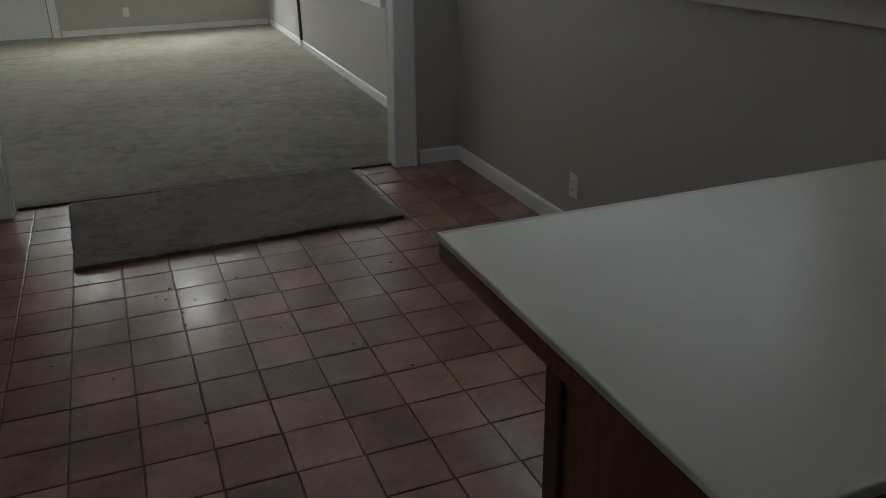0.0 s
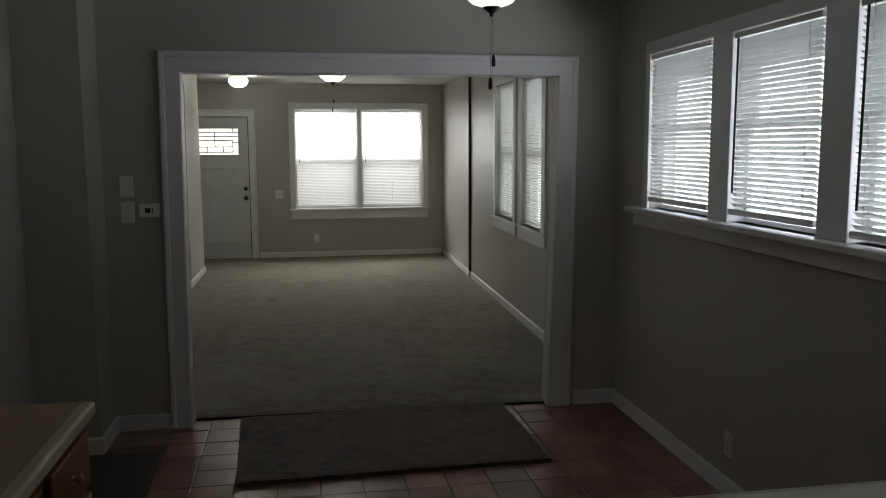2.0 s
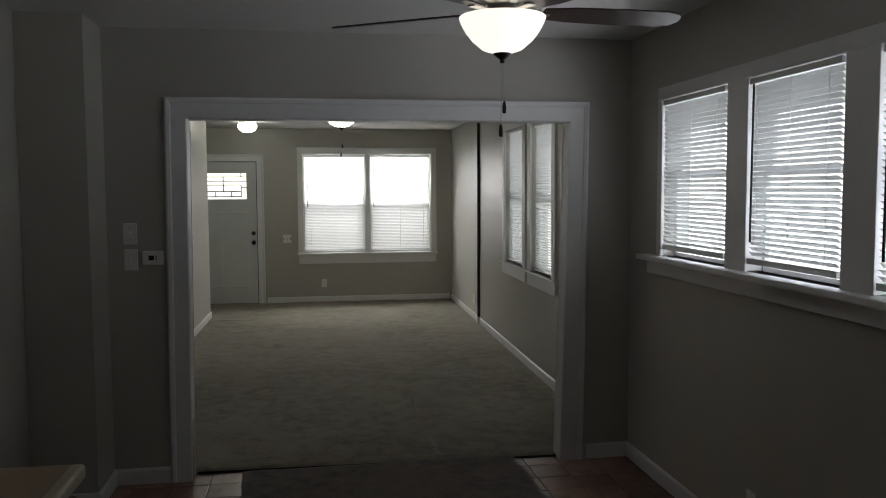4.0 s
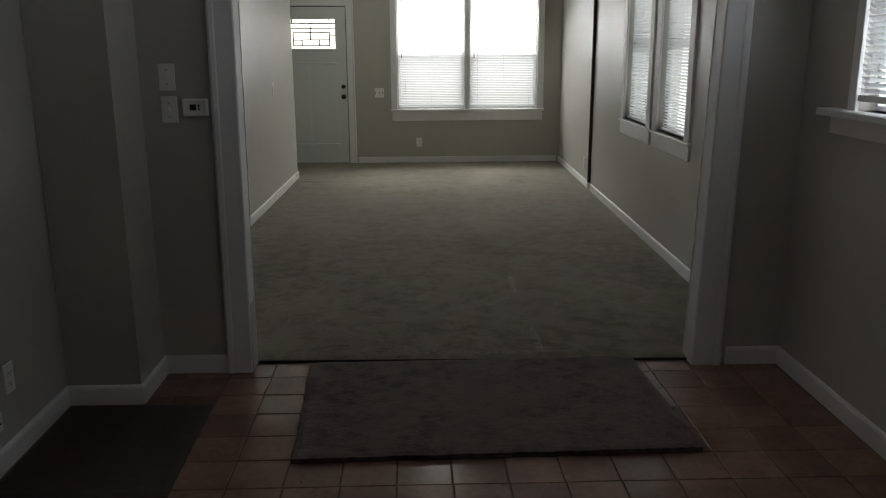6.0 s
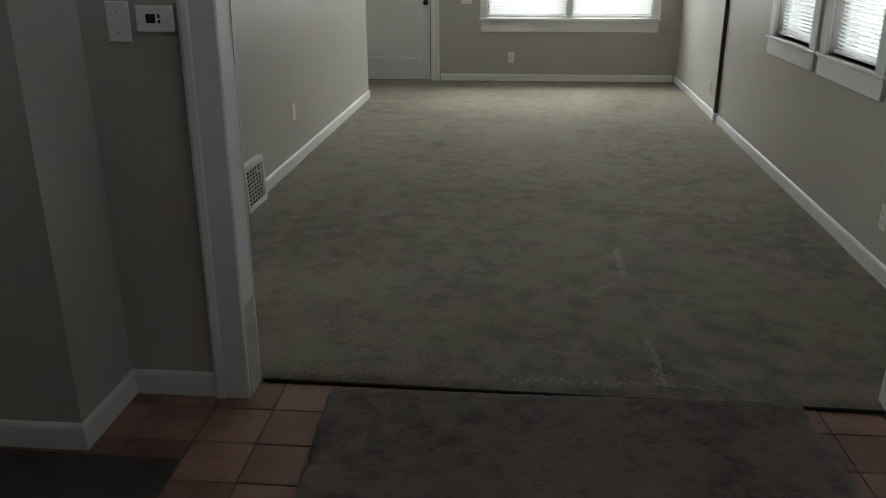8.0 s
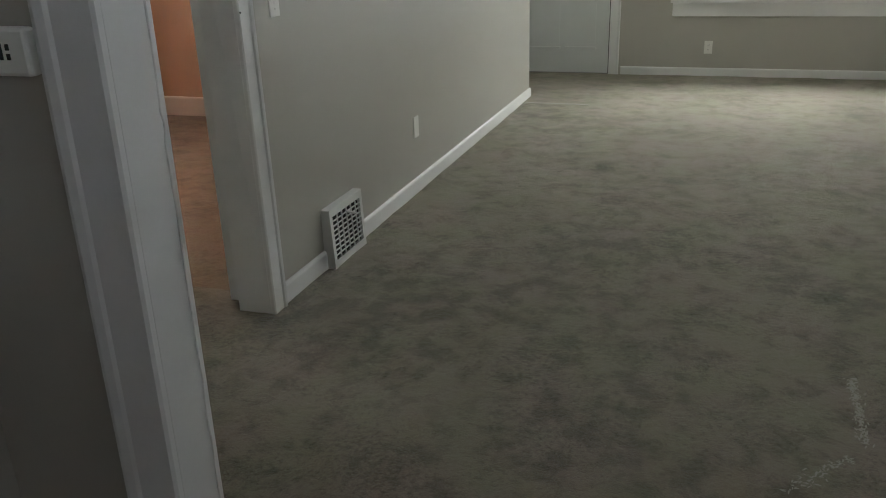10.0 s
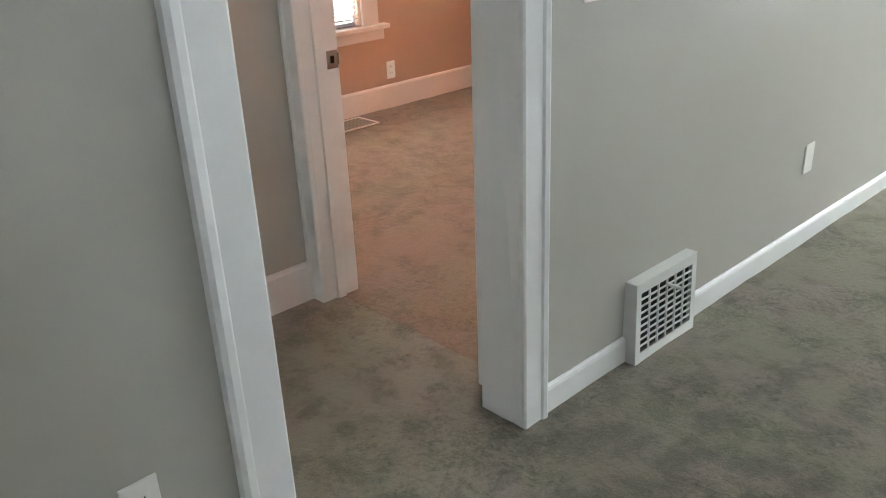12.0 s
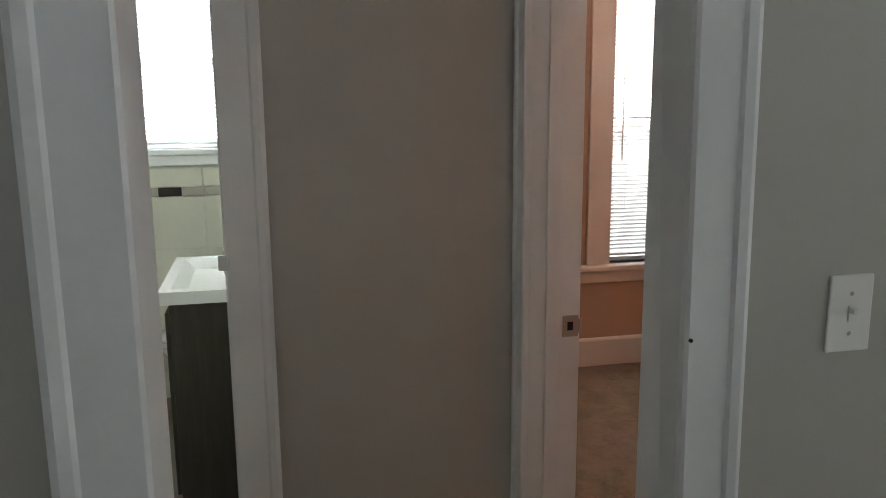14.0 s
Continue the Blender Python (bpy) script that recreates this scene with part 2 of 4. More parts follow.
def box(bm, x0, x1, y0, y1, z0, z1, bevel=0.0, segs=2):
    x0, x1, y0, y1, z0, z1 = min(x0, x1), max(x0, x1), min(y0, y1), max(y0, y1), min(z0, z1), max(z0, z1)
    made = bmesh.ops.create_cube(bm, size=1, matrix=Matrix.Translation(((x0 + x1) / 2, (y0 + y1) / 2, (z0 + z1) / 2))
                                 @ Matrix.Diagonal((x1 - x0, y1 - y0, z1 - z0, 1)))
    if bevel:
        es = {e for v in made["verts"] for e in v.link_edges}
        bmesh.ops.bevel(bm, geom=list(es), offset=bevel, segments=segs, profile=0.5, affect="EDGES", clamp_overlap=True)
    return bm


def boxed(*a, **k):
    return box(bmesh.new(), *a, **k)


def rod(bm, a, b, r, n=12, r2=None):
    a, b = Vector(a), Vector(b)
    d = b - a
    m = Matrix.Translation((a + b) / 2) @ d.to_track_quat("Z", "Y").to_matrix().to_4x4()
    bmesh.ops.create_cone(bm, cap_ends=True, segments=n, radius1=r, radius2=r if r2 is None else r2, depth=d.length, matrix=m)
    return bm


def lathe(bm, profile, n=32, m=None):
    """Turns a profile of (radius, height) round the z axis."""
    m = m or Matrix()
    rings = []
    for r, z in profile:
        if r < 1e-5:
            rings.append([bm.verts.new(m @ Vector((0, 0, z)))])
        else:
            rings.append([bm.verts.new(m @ Vector((r * math.cos(2 * math.pi * k / n), r * math.sin(2 * math.pi * k / n), z))) for k in range(n)])
    for a, b in zip(rings, rings[1:]):
        for k in range(n):
            p, q = k, (k + 1) % n
            if len(a) == 1 and len(b) > 1:
                bm.faces.new((a[0], b[p], b[q]))
            elif len(b) == 1 and len(a) > 1:
                bm.faces.new((a[p], b[0], a[q]))
            elif len(a) > 1:
                bm.faces.new((a[p], b[p], b[q], a[q]))
    return bm


def prism(bm, poly, place, t0, t1):
    """Extrudes a polygon; place(u, v, t) gives a vertex, t0 and t1 are functions of u."""
    a = [bm.verts.new(place(u, v, t0(u))) for u, v in poly]
    b = [bm.verts.new(place(u, v, t1(u))) for u, v in poly]
    k = len(poly)
    for i in range(k):
        bm.faces.new((a[i], a[(i + 1) % k], b[(i + 1) % k], b[i]))
    bm.faces.new(a)
    bm.faces.new(b)
    return bm


def wall(name, axis, p0, p1, u0, u1, z0, z1, mat, holes=(), label="", step=None):
    """A wall between the planes axis = p0 and p1, with openings (u0, u1, z0, z1) that go right through."""
    us = sorted({u0, u1, *[h[0] for h in holes], *[h[1] for h in holes]})
    zs = sorted({z0, z1, *[h[2] for h in holes], *[h[3] for h in holes]})
    us, zs = [u for u in us if u0 <= u <= u1], [z for z in zs if z0 <= z <= z1]
    bm, vs = bmesh.new(), {}

    def v(p, u, z):
        key = (p, round(u, 5), round(z, 5))
        if key not in vs:
            vs[key] = bm.verts.new((p, u, z) if axis == "x" else (u, p, z))
        return vs[key]

    def solid(i, j):
        if not (0 <= i < len(us) - 1 and 0 <= j < len(zs) - 1):
            return False
        cu, cz = (us[i] + us[i + 1]) / 2, (zs[j] + zs[j + 1]) / 2
        return not any(h[0] < cu < h[1] and h[2] < cz < h[3] for h in holes)

    for i in range(len(us) - 1):
        for j in range(len(zs) - 1):
            if not solid(i, j):
                continue
            a, b, c, d = us[i], us[i + 1], zs[j], zs[j + 1]
            for p in (p0, p1):
                bm.faces.new((v(p, a, c), v(p, b, c), v(p, b, d), v(p, a, d)))
            for di, dj, (ua, za, ub, zb) in ((-1, 0, (a, c, a, d)), (1, 0, (b, c, b, d)), (0, -1, (a, c, b, c)), (0, 1, (a, d, b, d))):
                if not solid(i + di, j + dj):
                    bm.faces.new((v(p0, ua, za), v(p0, ub, zb), v(p1, ub, zb), v(p1, ua, za)))
    ob = link(name, bm, mat)
    return tagged(ob, label or "plain painted plaster wall", "wall", kind="structure")


CASING = ((0, 0), (0, 0.013), (0.006, 0.018), (0.082, 0.018), (0.088, 0.024), (0.104, 0.027), (0.115, 0.022), (0.115, 0))


def casing(axis, plane, way, a0, a1, z0, z1, mat, parent, width=0.115, foot=0.0, head=True, sides=(1, 1)):
    """Moulded boards round an opening, mitred at the head; way: +1 or -1, the side of the plane they stand on."""
    prof = [(u * width / 0.115, v) for u, v in CASING]

    def at(u, v, w):
        return (plane + way * v, u, w) if axis == "x" else (u, plane + way * v, w)

    for on, edge, s in ((sides[0], a0, -1), (sides[1], a1, 1)):
        if on:
            bm = bmesh.new()
            prism(bm, prof, lambda u, v, t: at(edge + s * u, v, t), lambda u: z0 + foot, lambda u: z1 + (u if head else 0))
            part("casing_board", bm, mat, parent)
    if head:
        bm = bmesh.new()
        prism(bm, prof, lambda u, v, t: at(t, v, z1 + u), lambda u: a0 - u, lambda u: a1 + u)
        part("casing_board", bm, mat, parent)


def lining(axis, p0, p1, a0, a1, z0, z1, mat, parent, t=0.015):
    """Jamb boards that line an opening, with its clear edges at a0, a1 and z1."""
    for lo, hi, c, d in ((a0 - t, a0, z0, z1 + t), (a1, a1 + t, z0, z1 + t), (a0, a1, z1, z1 + t)):
        bm = boxed(p0, p1, lo, hi, c, d, bevel=0.0015, segs=1) if axis == "x" else boxed(lo, hi, p0, p1, c, d, bevel=0.0015, segs=1)
        part("jamb", bm, mat, parent)


def baseboard(axis, plane, way, a0, a1, h, mat, t=0.014, z0=0.0):
    poly = ((0, z0), (t, z0), (t, h - 0.014), (t * 0.75, h - 0.005), (t * 0.35, h), (0, h))
    bm = bmesh.new()
    prism(bm, poly, lambda u, v, w: (plane + way * u, w, v) if axis == "x" else (w, plane + way * u, v), lambda u: a0, lambda u: a1)
    return tagged(link("baseboard", bm, mat), "white painted wooden baseboard along the wall", "baseboard", kind="structure")


def merge_parts(name, pieces, mat, parent):
    bm = bmesh.new()
    for p in pieces:
        box(bm, *p)
    return part(name, bm, mat, parent)


def window(name, axis, face, way, a0, a1, z0, z1, mat, label, depth=0.10, meeting=None, sill=(0.14, 0.05, 0.03, 0.10), mullions=(), cas=0.09, fr=0.042):
    """A sash window in an opening of a wall whose room face is axis = face; way points into the room.
    sill: how far it runs past the opening, stands proud, its thickness and the apron's height."""
    w = thing(name, label, "window", kind="structure")

    def bx(d0, d1, u0, u1, c, d, bevel=0.0):
        p, q = face + way * d0, face + way * d1
        return boxed(p, q, u0, u1, c, d, bevel=bevel, segs=2) if axis == "x" else boxed(u0, u1, p, q, c, d, bevel=bevel, segs=2)

    over, proud, th, apron = sill
    part("window_sill", bx(-depth, proud, a0 - over, a1 + over, z0 - th, z0, 0.006), mat, w)
    if apron:
        part("apron", bx(0, 0.018, a0 - over + 0.02, a1 + over - 0.02, z0 - th - apron, z0 - th, 0.004), mat, w)
    for s, e in ((a0, -1), (a1, 1)):
        part("casing_board", bx(0, 0.018, s, s + e * cas, z0, z1, 0.003), mat, w)
    part("casing_board", bx(0, 0.019, a0 - cas, a1 + cas, z1, z1 + cas * 1.15, 0.003), mat, w)
    bays, edge = [], a0
    for m0, m1 in mullions:
        part("mullion", bx(-depth, 0.018, m0, m1, z0, z1, 0.003), mat, w)
        bays.append((edge, m0))
        edge = m1
    bays.append((edge, a1))
    meeting = meeting or (z0 + z1) / 2
    for b0, b1 in bays:
        for c, d, off in ((z0, meeting + 0.018, 0.065), (meeting - 0.018, z1, 0.09)):
            bm = bmesh.new()
            for u0, u1, e0, e1 in ((b0, b0 + fr, c, d), (b1 - fr, b1, c, d), (b0 + fr, b1 - fr, c, c + fr), (b0 + fr, b1 - fr, d - fr, d)):
                p, q = face - way * off, face - way * (off + 0.024)
                box(bm, *((p, q, u0, u1, e0, e1) if axis == "x" else (u0, u1, p, q, e0, e1)))
            part("sash", bm, VINYL, w)
            pane = part("pane", bx(-off - 0.010, -off - 0.014, b0 + fr, b1 - fr, c + fr, d - fr), GLASS, w)
            pane.visible_shadow = False
    return w


def blind(axis, face, way, a0, a1, z0, z1, pitch, slat_w, tilt, off, label, group, wand=True, mat=None, wand_len=0.62, wand_end=-1, rail=0.016):
    """A lowered slatted blind: head rail, slats tilted by some degrees, ladder cords, bottom rail and wand."""
    c = (a0 + a1) / 2
    m = pose(face + way * off, c, 0, 0, 0, 90 * way) if axis == "x" else pose(c, face + way * off, 0, 0, 0, 0 if way < 0 else 180)
    # in its own frame the blind runs along x and the room lies towards -y
    b = thing("window_blind", label, "blind", group, m=m)
    mat = mat or SLAT
    w = (a1 - a0) / 2 - 0.006
    part("head_rail", boxed(-w, w, -0.014, 0.014, z1 - 0.028, z1 - 0.002, bevel=0.003), mat, b)
    part("bottom_rail", boxed(-w, w, -0.013, 0.013, z0, z0 + rail, bevel=0.004), VINYL, b)
    bm = bmesh.new()
    rows = []
    for k in range(5):
        s = -0.5 + k / 4
        bow = 0.0022 * (1 - 4 * s * s)
        ca, sa = math.cos(radians(tilt)), math.sin(radians(tilt))
        y, z = s * slat_w * ca - bow * sa, s * slat_w * sa + bow * ca
        rows.append([bm.verts.new((-w + 0.004, y, z)), bm.verts.new((w - 0.004, y, z))])
    for p, q in zip(rows, rows[1:]):
        bm.faces.new((p[0], p[1], q[1], q[0]))
    me = bpy.data.meshes.new("slat")
    bm.to_mesh(me)
    bm.free()
    me.materials.append(mat)
    rng = random.Random(int(1000 * (a0 + 9) + 77 * z0))
    z = z1 - 0.045
    while z > z0 + rail + 0.006:
        s = new("slat", me)
        s.parent = b
        s.matrix_basis = pose(rng.uniform(-0.002, 0.002), 0, z, rng.uniform(-0.5, 0.5), rng.uniform(-0.15, 0.15), 0)
        z -= pitch
    for x in (-w * 0.78, 0.0, w * 0.78) if w > 0.3 else (-w * 0.7, w * 0.7):
        for y in (-slat_w * 0.52, slat_w * 0.52):
            part("ladder_cord", boxed(x - 0.0012, x + 0.0012, y - 0.0006, y + 0.0006, z0 + 0.01, z1 - 0.02), mat, b)
    if wand:
        bm = bmesh.new()
        wx = wand_end * (w - 0.05)
        rod(bm, (wx, -0.022, z1 - 0.03), (wx, -0.026, z1 - 0.03 - (z1 - z0) * wand_len), 0.005, 6)
        part("tilt_wand", bm, BLACKMETAL if wand == 2 else VINYL, b)
    return b


def turned(obs, pivot, degrees):
    """Turns finished things of the setting about an upright line, for walls that are out of square."""
    m = Matrix.Translation(pivot) @ Matrix.Rotation(radians(degrees), 4, "Z") @ Matrix.Translation(-Vector(pivot))
    for ob in obs:
        ob.matrix_basis = m @ ob.matrix_basis


EAST = ((1.55, 1.0, 0), -1.17)
WEST = ((-1.655, 1.565, 0), -0.82)


# ---- structure: kitchen, living room, hall, bedroom, bathroom ----
H = 2.478
OPEN = (-0.97, 1.175, 2.0)          # the wide cased opening: edges and head
wall("wall_opening", "y", 0.0, 0.105, -1.72, 1.70, 0, H, GREIGE, [(OPEN[0] - 0.015, OPEN[1] + 0.015, -1, OPEN[2] + 0.015)])
wall("wall_hall_south", "y", 0.0, 0.105, -2.735, -1.724, 0, H, GREIGE)
KW = ((-1.167, -0.479), (-1.989, -1.345), (-2.83, -2.166))
wall("wall_kitchen_east", "x", 1.552, 1.70, -6.5, -0.004, 0, H, GREIGE, [(-2.83, -0.479, 1.25, 2.08)])
wall("wall_kitchen_west", "x", -1.84, -1.72, -6.5, -0.004, 0, H, GREIGE)
wall("wall_kitchen_south", "y", -6.62, -6.504, -1.84, 1.70, 0, H, GREIGE)
pier = boxed(-1.716, -1.40, -0.345, -0.002, 0, H - 0.002)
tagged(link("wall_pier", pier, GREIGE), "boxed-out painted wall corner", "wall", kind="structure")
east = [wall("wall_living_east", "x", 1.55, 1.70, 0.120, 7.054, 0, H, GREIGE, [(1.607, 2.296, 0.897, 2.175), (2.588, 3.345, 0.897, 2.19)])]
wall("wall_living_north", "y", 7.06, 7.20, -2.72, 1.80, 0, H, GREIGE, [(-1.995, -1.075, -1, 2.03), (-0.445, 1.369, 0.70, 2.127)])
wall("wall_living_southwest", "x", -1.727, -1.655, 0.109, 1.535, 0, H, GREIGE, [(0.714, 1.475, -1, 2.015)])
west = [wall("wall_living_west", "x", -1.727, -1.655, 1.536, 5.82, 0, H, GREIGE)]
wall("wall_entry_south", "y", 5.69, 5.81, -2.60, -1.66, 0, H, GREIGE)
wall("wall_entry_west", "x", -2.72, -2.60, 5.69, 7.056, 0, H, GREIGE)
wall("wall_hall_west", "x", -2.85, -2.735, 0.0, 1.551, 0, H, GREIGE, [(0.16, 0.79, -1, 2.015)])
wall("wall_hall_north", "y", 1.555, 1.62, -2.85, -1.80, 0, H, GREIGE, [(-2.675, -1.875, -1, 2.015)])
wall("wall_hall_east", "x", -1.80, -1.731, 0.109, 1.62, 0, H, GREIGE, [(0.714, 1.475, -1, 2.015)])
wall("wall_bedroom_south", "y", 1.624, 1.70, -4.80, -1.80, 0, H, PEACH, [(-2.675, -1.875, -1, 2.015)])
wall("wall_bedroom_east", "x", -1.80, -1.731, 1.704, 4.66, 0, H, PEACH)
wall("wall_bedroom_north", "y", 4.664, 4.78, -4.80, -1.731, 0, H, PEACH)
wall("wall_bedroom_west", "x", -4.82, -4.67, 1.62, 4.78, 0, H, PEACH, [(2.66, 3.40, 0.59, 2.07)])
wall("wall_bath_west", "x", -4.90, -4.75, -1.2, 1.1, 0, H, BATHWALL, [(-0.05, 0.70, 1.25, 2.05)])
wall("wall_bath_north", "y", 1.05, 1.15, -4.75, -2.85, 0, H, BATHWALL)
wall("wall_bath_south", "y", -1.3, -1.2, -4.90, -2.85, 0, H, BATHWALL)
wall("wall_bath_east", "x", -2.91, -2.854, -1.2, 1.05, 0, H, BATHWALL, [(0.16, 0.79, -1, 2.015)])

for nm, b in (("ceiling_kitchen", (-1.84, 1.70, -6.62, 0.05)), ("ceiling_living", (-2.72, 1.80, 0.054, 7.2)),
              ("ceiling_rooms", (-4.90, -1.78, -1.3, 4.78))):
    z = H + {"ceiling_kitchen": 0.0, "ceiling_living": 0.004, "ceiling_rooms": 0.008}[nm]
    tagged(link(nm, boxed(b[0], b[1], b[2], b[3], z, z + 0.12), CEILING), "flat painted plaster ceiling", "ceiling", kind="structure")


def pile(y):
    """The carpet's height over the tiles: a thin bound edge, full pile, and a floor that rises a little to the front."""
    return 0.014 + 0.011 * min(1, max(0, (y - 0.09) / 0.45)) + 0.012 * min(1, max(0, (y - 1.0) / 5.0))


def carpet_sheet(name, x0, x1, y0, y1, z, cell, mat, label, amp=0.004, front=None):
    """A cut-pile sheet with a trodden, uneven surface; front(x) shifts its near edge."""
    nx, ny = int((x1 - x0) / cell) + 1, int((y1 - y0) / cell) + 1
    verts, faces = [], []
    for j in range(ny + 1):
        for i in range(nx + 1):
            x, y = x0 + (x1 - x0) * i / nx, y0 + (y1 - y0) * j / ny
            if front and j < 4:
                y += front(x) * (4 - j) / 4
            h = noise.noise((x * 5, y * 5, 0.3)) * amp + noise.noise((x * 23, y * 23, 4.1)) * amp * 0.5
            verts.append((x, y, (z or pile(y)) + h - (0.008 if j == 0 and front else 0)))
    for j in range(ny):
        for i in range(nx):
            a = j * (nx + 1) + i
            faces.append((a, a + 1, a + nx + 2, a + nx + 1))
    me = bpy.data.meshes.new(name)
    me.from_pydata(verts, [], faces)
    me.materials.append(mat)
    for f in me.polygons:
        f.use_smooth = True
    return tagged(new(name, me), label, "carpet", kind="structure")


carpet_sheet("floor_carpet", -1.69, 1.69, 0.092, 7.06, None, 0.03, CARPET, "taupe cut-pile carpet with trodden patches",
             front=lambda x: -0.024 * x + 0.004 * noise.noise((x * 9, 0, 0)))
carpet_sheet("floor_carpet_entry", -2.60, -1.69, 5.56, 7.06, None, 0.05, CARPET, "taupe cut-pile carpet in the entry nook")
# pale flat strip across the carpet near the end of the west wall
tagged(link("trim_entry_seam", boxed(-1.585, -1.04, 5.535, 5.575, 0.0, 0.0405, bevel=0.004), ENTRY), "pale flat strip across the carpet by the entry", "floor strip", kind="structure")
# Dark strip that stands for the shadow under the carpet's edge
seam = link("trim_carpet_edge", boxed(-1.06, 1.06, -0.007, 0.004, -0.002, 0.011, bevel=0.002), VOID)
seam.matrix_basis = pose(0.085, 0.083, 0, 0, 0, -1.37)
tagged(seam, "dark strip for the shadow gap along the carpet edge at the tiles", "floor strip", kind="structure")
carpet_sheet("floor_carpet_hall", -2.735, -1.655, 0.105, 1.62, 0.0245, 0.03, CARPET, "taupe cut-pile carpet in the small hall")
carpet_sheet("floor_carpet_bedroom", -4.67, -1.80, 1.62, 4.66, 0.024, 0.04, CARPET_BOUNCE, "taupe cut-pile carpet in the bedroom, coloured for warm bounced light")
tagged(link("floor_subfloor", boxed(-4.9, 1.8, -6.62, 7.2, -0.14, -0.0045), GROUT), "dark mortar bed under the floors", "floor", kind="structure")
planks = tagged(link("floor_bath", boxed(-4.75, -2.79, -1.2, 1.05, -0.011, 0.004), PLANK), "grey-brown wood-look plank floor", "floor", kind="structure")

# ---- trim ----
t = thing("trim_opening", "wide white moulded casing round the cased opening", "door casing", kind="structure")
casing("y", 0.0, -1, OPEN[0], OPEN[1], 0, OPEN[2], TRIM, t)
casing("y", 0.105, 1, OPEN[0], OPEN[1], 0, OPEN[2], TRIM, t)
lining("y", 0.0, 0.105, OPEN[0], OPEN[1], 0, OPEN[2], TRIM, t)
rng = random.Random(21)
for x in (OPEN[0], OPEN[1]):
    # uneven bead of old caulk where the lining meets the casing
    bm, at, z = bmesh.new(), None, 0.04
    while z < 1.99:
        to = Vector((x + (0.001 if x < 0 else -0.001) + rng.gauss(0, 0.0007), 0.103 + rng.gauss(0, 0.0016), z))
        if at:
            rod(bm, at, to, rng.uniform(0.0018, 0.0032), 6)
        at, z = to, z + rng.uniform(0.02, 0.06)
    part("caulk_bead", bm, TRIM, t)
for ob in t.children:
    for v in ob.data.vertices:
        w = min(1, max(0, (v.co.x - 1.175) / 0.115))
        v.co.x -= (0.018 if v.co.x < 0 else 0.052 * (1 - w) + 0.026 * w) * (1 - v.co.z / 2.0)
t = thing("trim_hall_doorway", "white moulded casing round the hall doorway", "door casing", kind="structure")
casing("x", -1.655, 1, 0.737, 1.46, 0, 2.0, TRIM, t, sides=(1, 0))
casing("x", -1.655, 1, 0.737, 1.46, 0, 2.0, TRIM, t, width=0.09, sides=(0, 1), head=False)
casing("x", -1.80, -1, 0.737, 1.46, 0, 2.0, TRIM, t, sides=(1, 0), head=False)
lining("x", -1.80, -1.655, 0.737, 1.46, 0, 2.0, TRIM, t)
for ob in t.children:
    for v in ob.data.vertices:
        if v.co.y > 1.4 and v.co.x > -1.7:
            v.co.y -= 0.011 * v.co.z
t = thing("trim_bedroom_doorway", "white door jamb and casing of the bedroom doorway", "door casing", kind="structure")
casing("y", 1.555, -1, -2.66, -1.89, 0, 2.0, TRIM, t, width=0.072)
lining("y", 1.555, 1.70, -2.66, -1.89, 0, 2.0, TRIM, t)
part("door_stop", boxed(-2.66, -2.648, 1.60, 1.635, 0.015, 2.0, bevel=0.002), TRIM, t)
t = thing("trim_bath_doorway", "white door jamb and casing of the bathroom doorway", "door casing", kind="structure")
casing("x", -2.735, 1, 0.175, 0.775, 0, 2.0, TRIM, t, sides=(0, 1), head=False)
lining("x", -2.91, -2.735, 0.175, 0.775, 0, 2.0, TRIM, t)

BH = 0.088
baseboard("y", 0.0, -1, -1.40, OPEN[0] - 0.116, BH, TRIM)
baseboard("y", 0.0, -1, OPEN[1] + 0.116, 1.552, BH, TRIM)
baseboard("x", 1.552, -1, -3.7, -0.014, BH, TRIM)
baseboard("x", -1.40, 1, -0.359, 0.0, BH, TRIM)
baseboard("y", -0.345, -1, -1.706, -1.40, BH, TRIM)
baseboard("x", -1.72, 1, -2.46, -0.345, BH, TRIM)
east += [baseboard("x", 1.55, -1, 0.135, 4.755, 0.105, TRIM), baseboard("x", 1.55, -1, 4.815, 7.05, 0.105, TRIM)]
baseboard("y", 7.06, -1, -0.965, 1.638, 0.112, TRIM)
west += [baseboard("x", -1.655, 1, 1.553, 1.94, 0.112, TRIM), baseboard("x", -1.655, 1, 2.262, 5.834, 0.112, TRIM)]
baseboard("x", -1.655, 1, 0.13, 0.621, 0.11, TRIM)
baseboard("y", 5.81, 1, -2.60, -1.66, 0.11, TRIM)
baseboard("x", -2.735, 1, 0.892, 1.553, 0.172, TRIM, 0.018)
baseboard("x", -4.67, 1, 1.70, 4.66, 0.18, TRIM_WARM_LIT, 0.018)
baseboard("y", 4.664, -1, -4.652, -1.80, 0.18, TRIM_WARM_LIT, 0.018)

# ---- windows and blinds ----
window("window_1", "y", 7.06, -1, -0.445, 1.369, 0.73, 2.127, TRIM, "white double window with sill and apron on the front wall",
       meeting=1.41, sill=(0.09, 0.06, 0.03, 0.12), mullions=((0.43, 0.49),), cas=0.08)
east.append(window("window_2", "x", 1.55, -1, 1.607, 2.296, 0.897, 2.175, TRIM, "tall narrow white side window with apron", meeting=1.53, sill=(0.13, 0.03, 0.02, 0.10), cas=0.11))
east.append(window("window_3", "x", 1.55, -1, 2.588, 3.345, 0.897, 2.19, TRIM, "tall narrow white side window with apron", meeting=1.53, sill=(0.13, 0.03, 0.02, 0.10), cas=0.11))
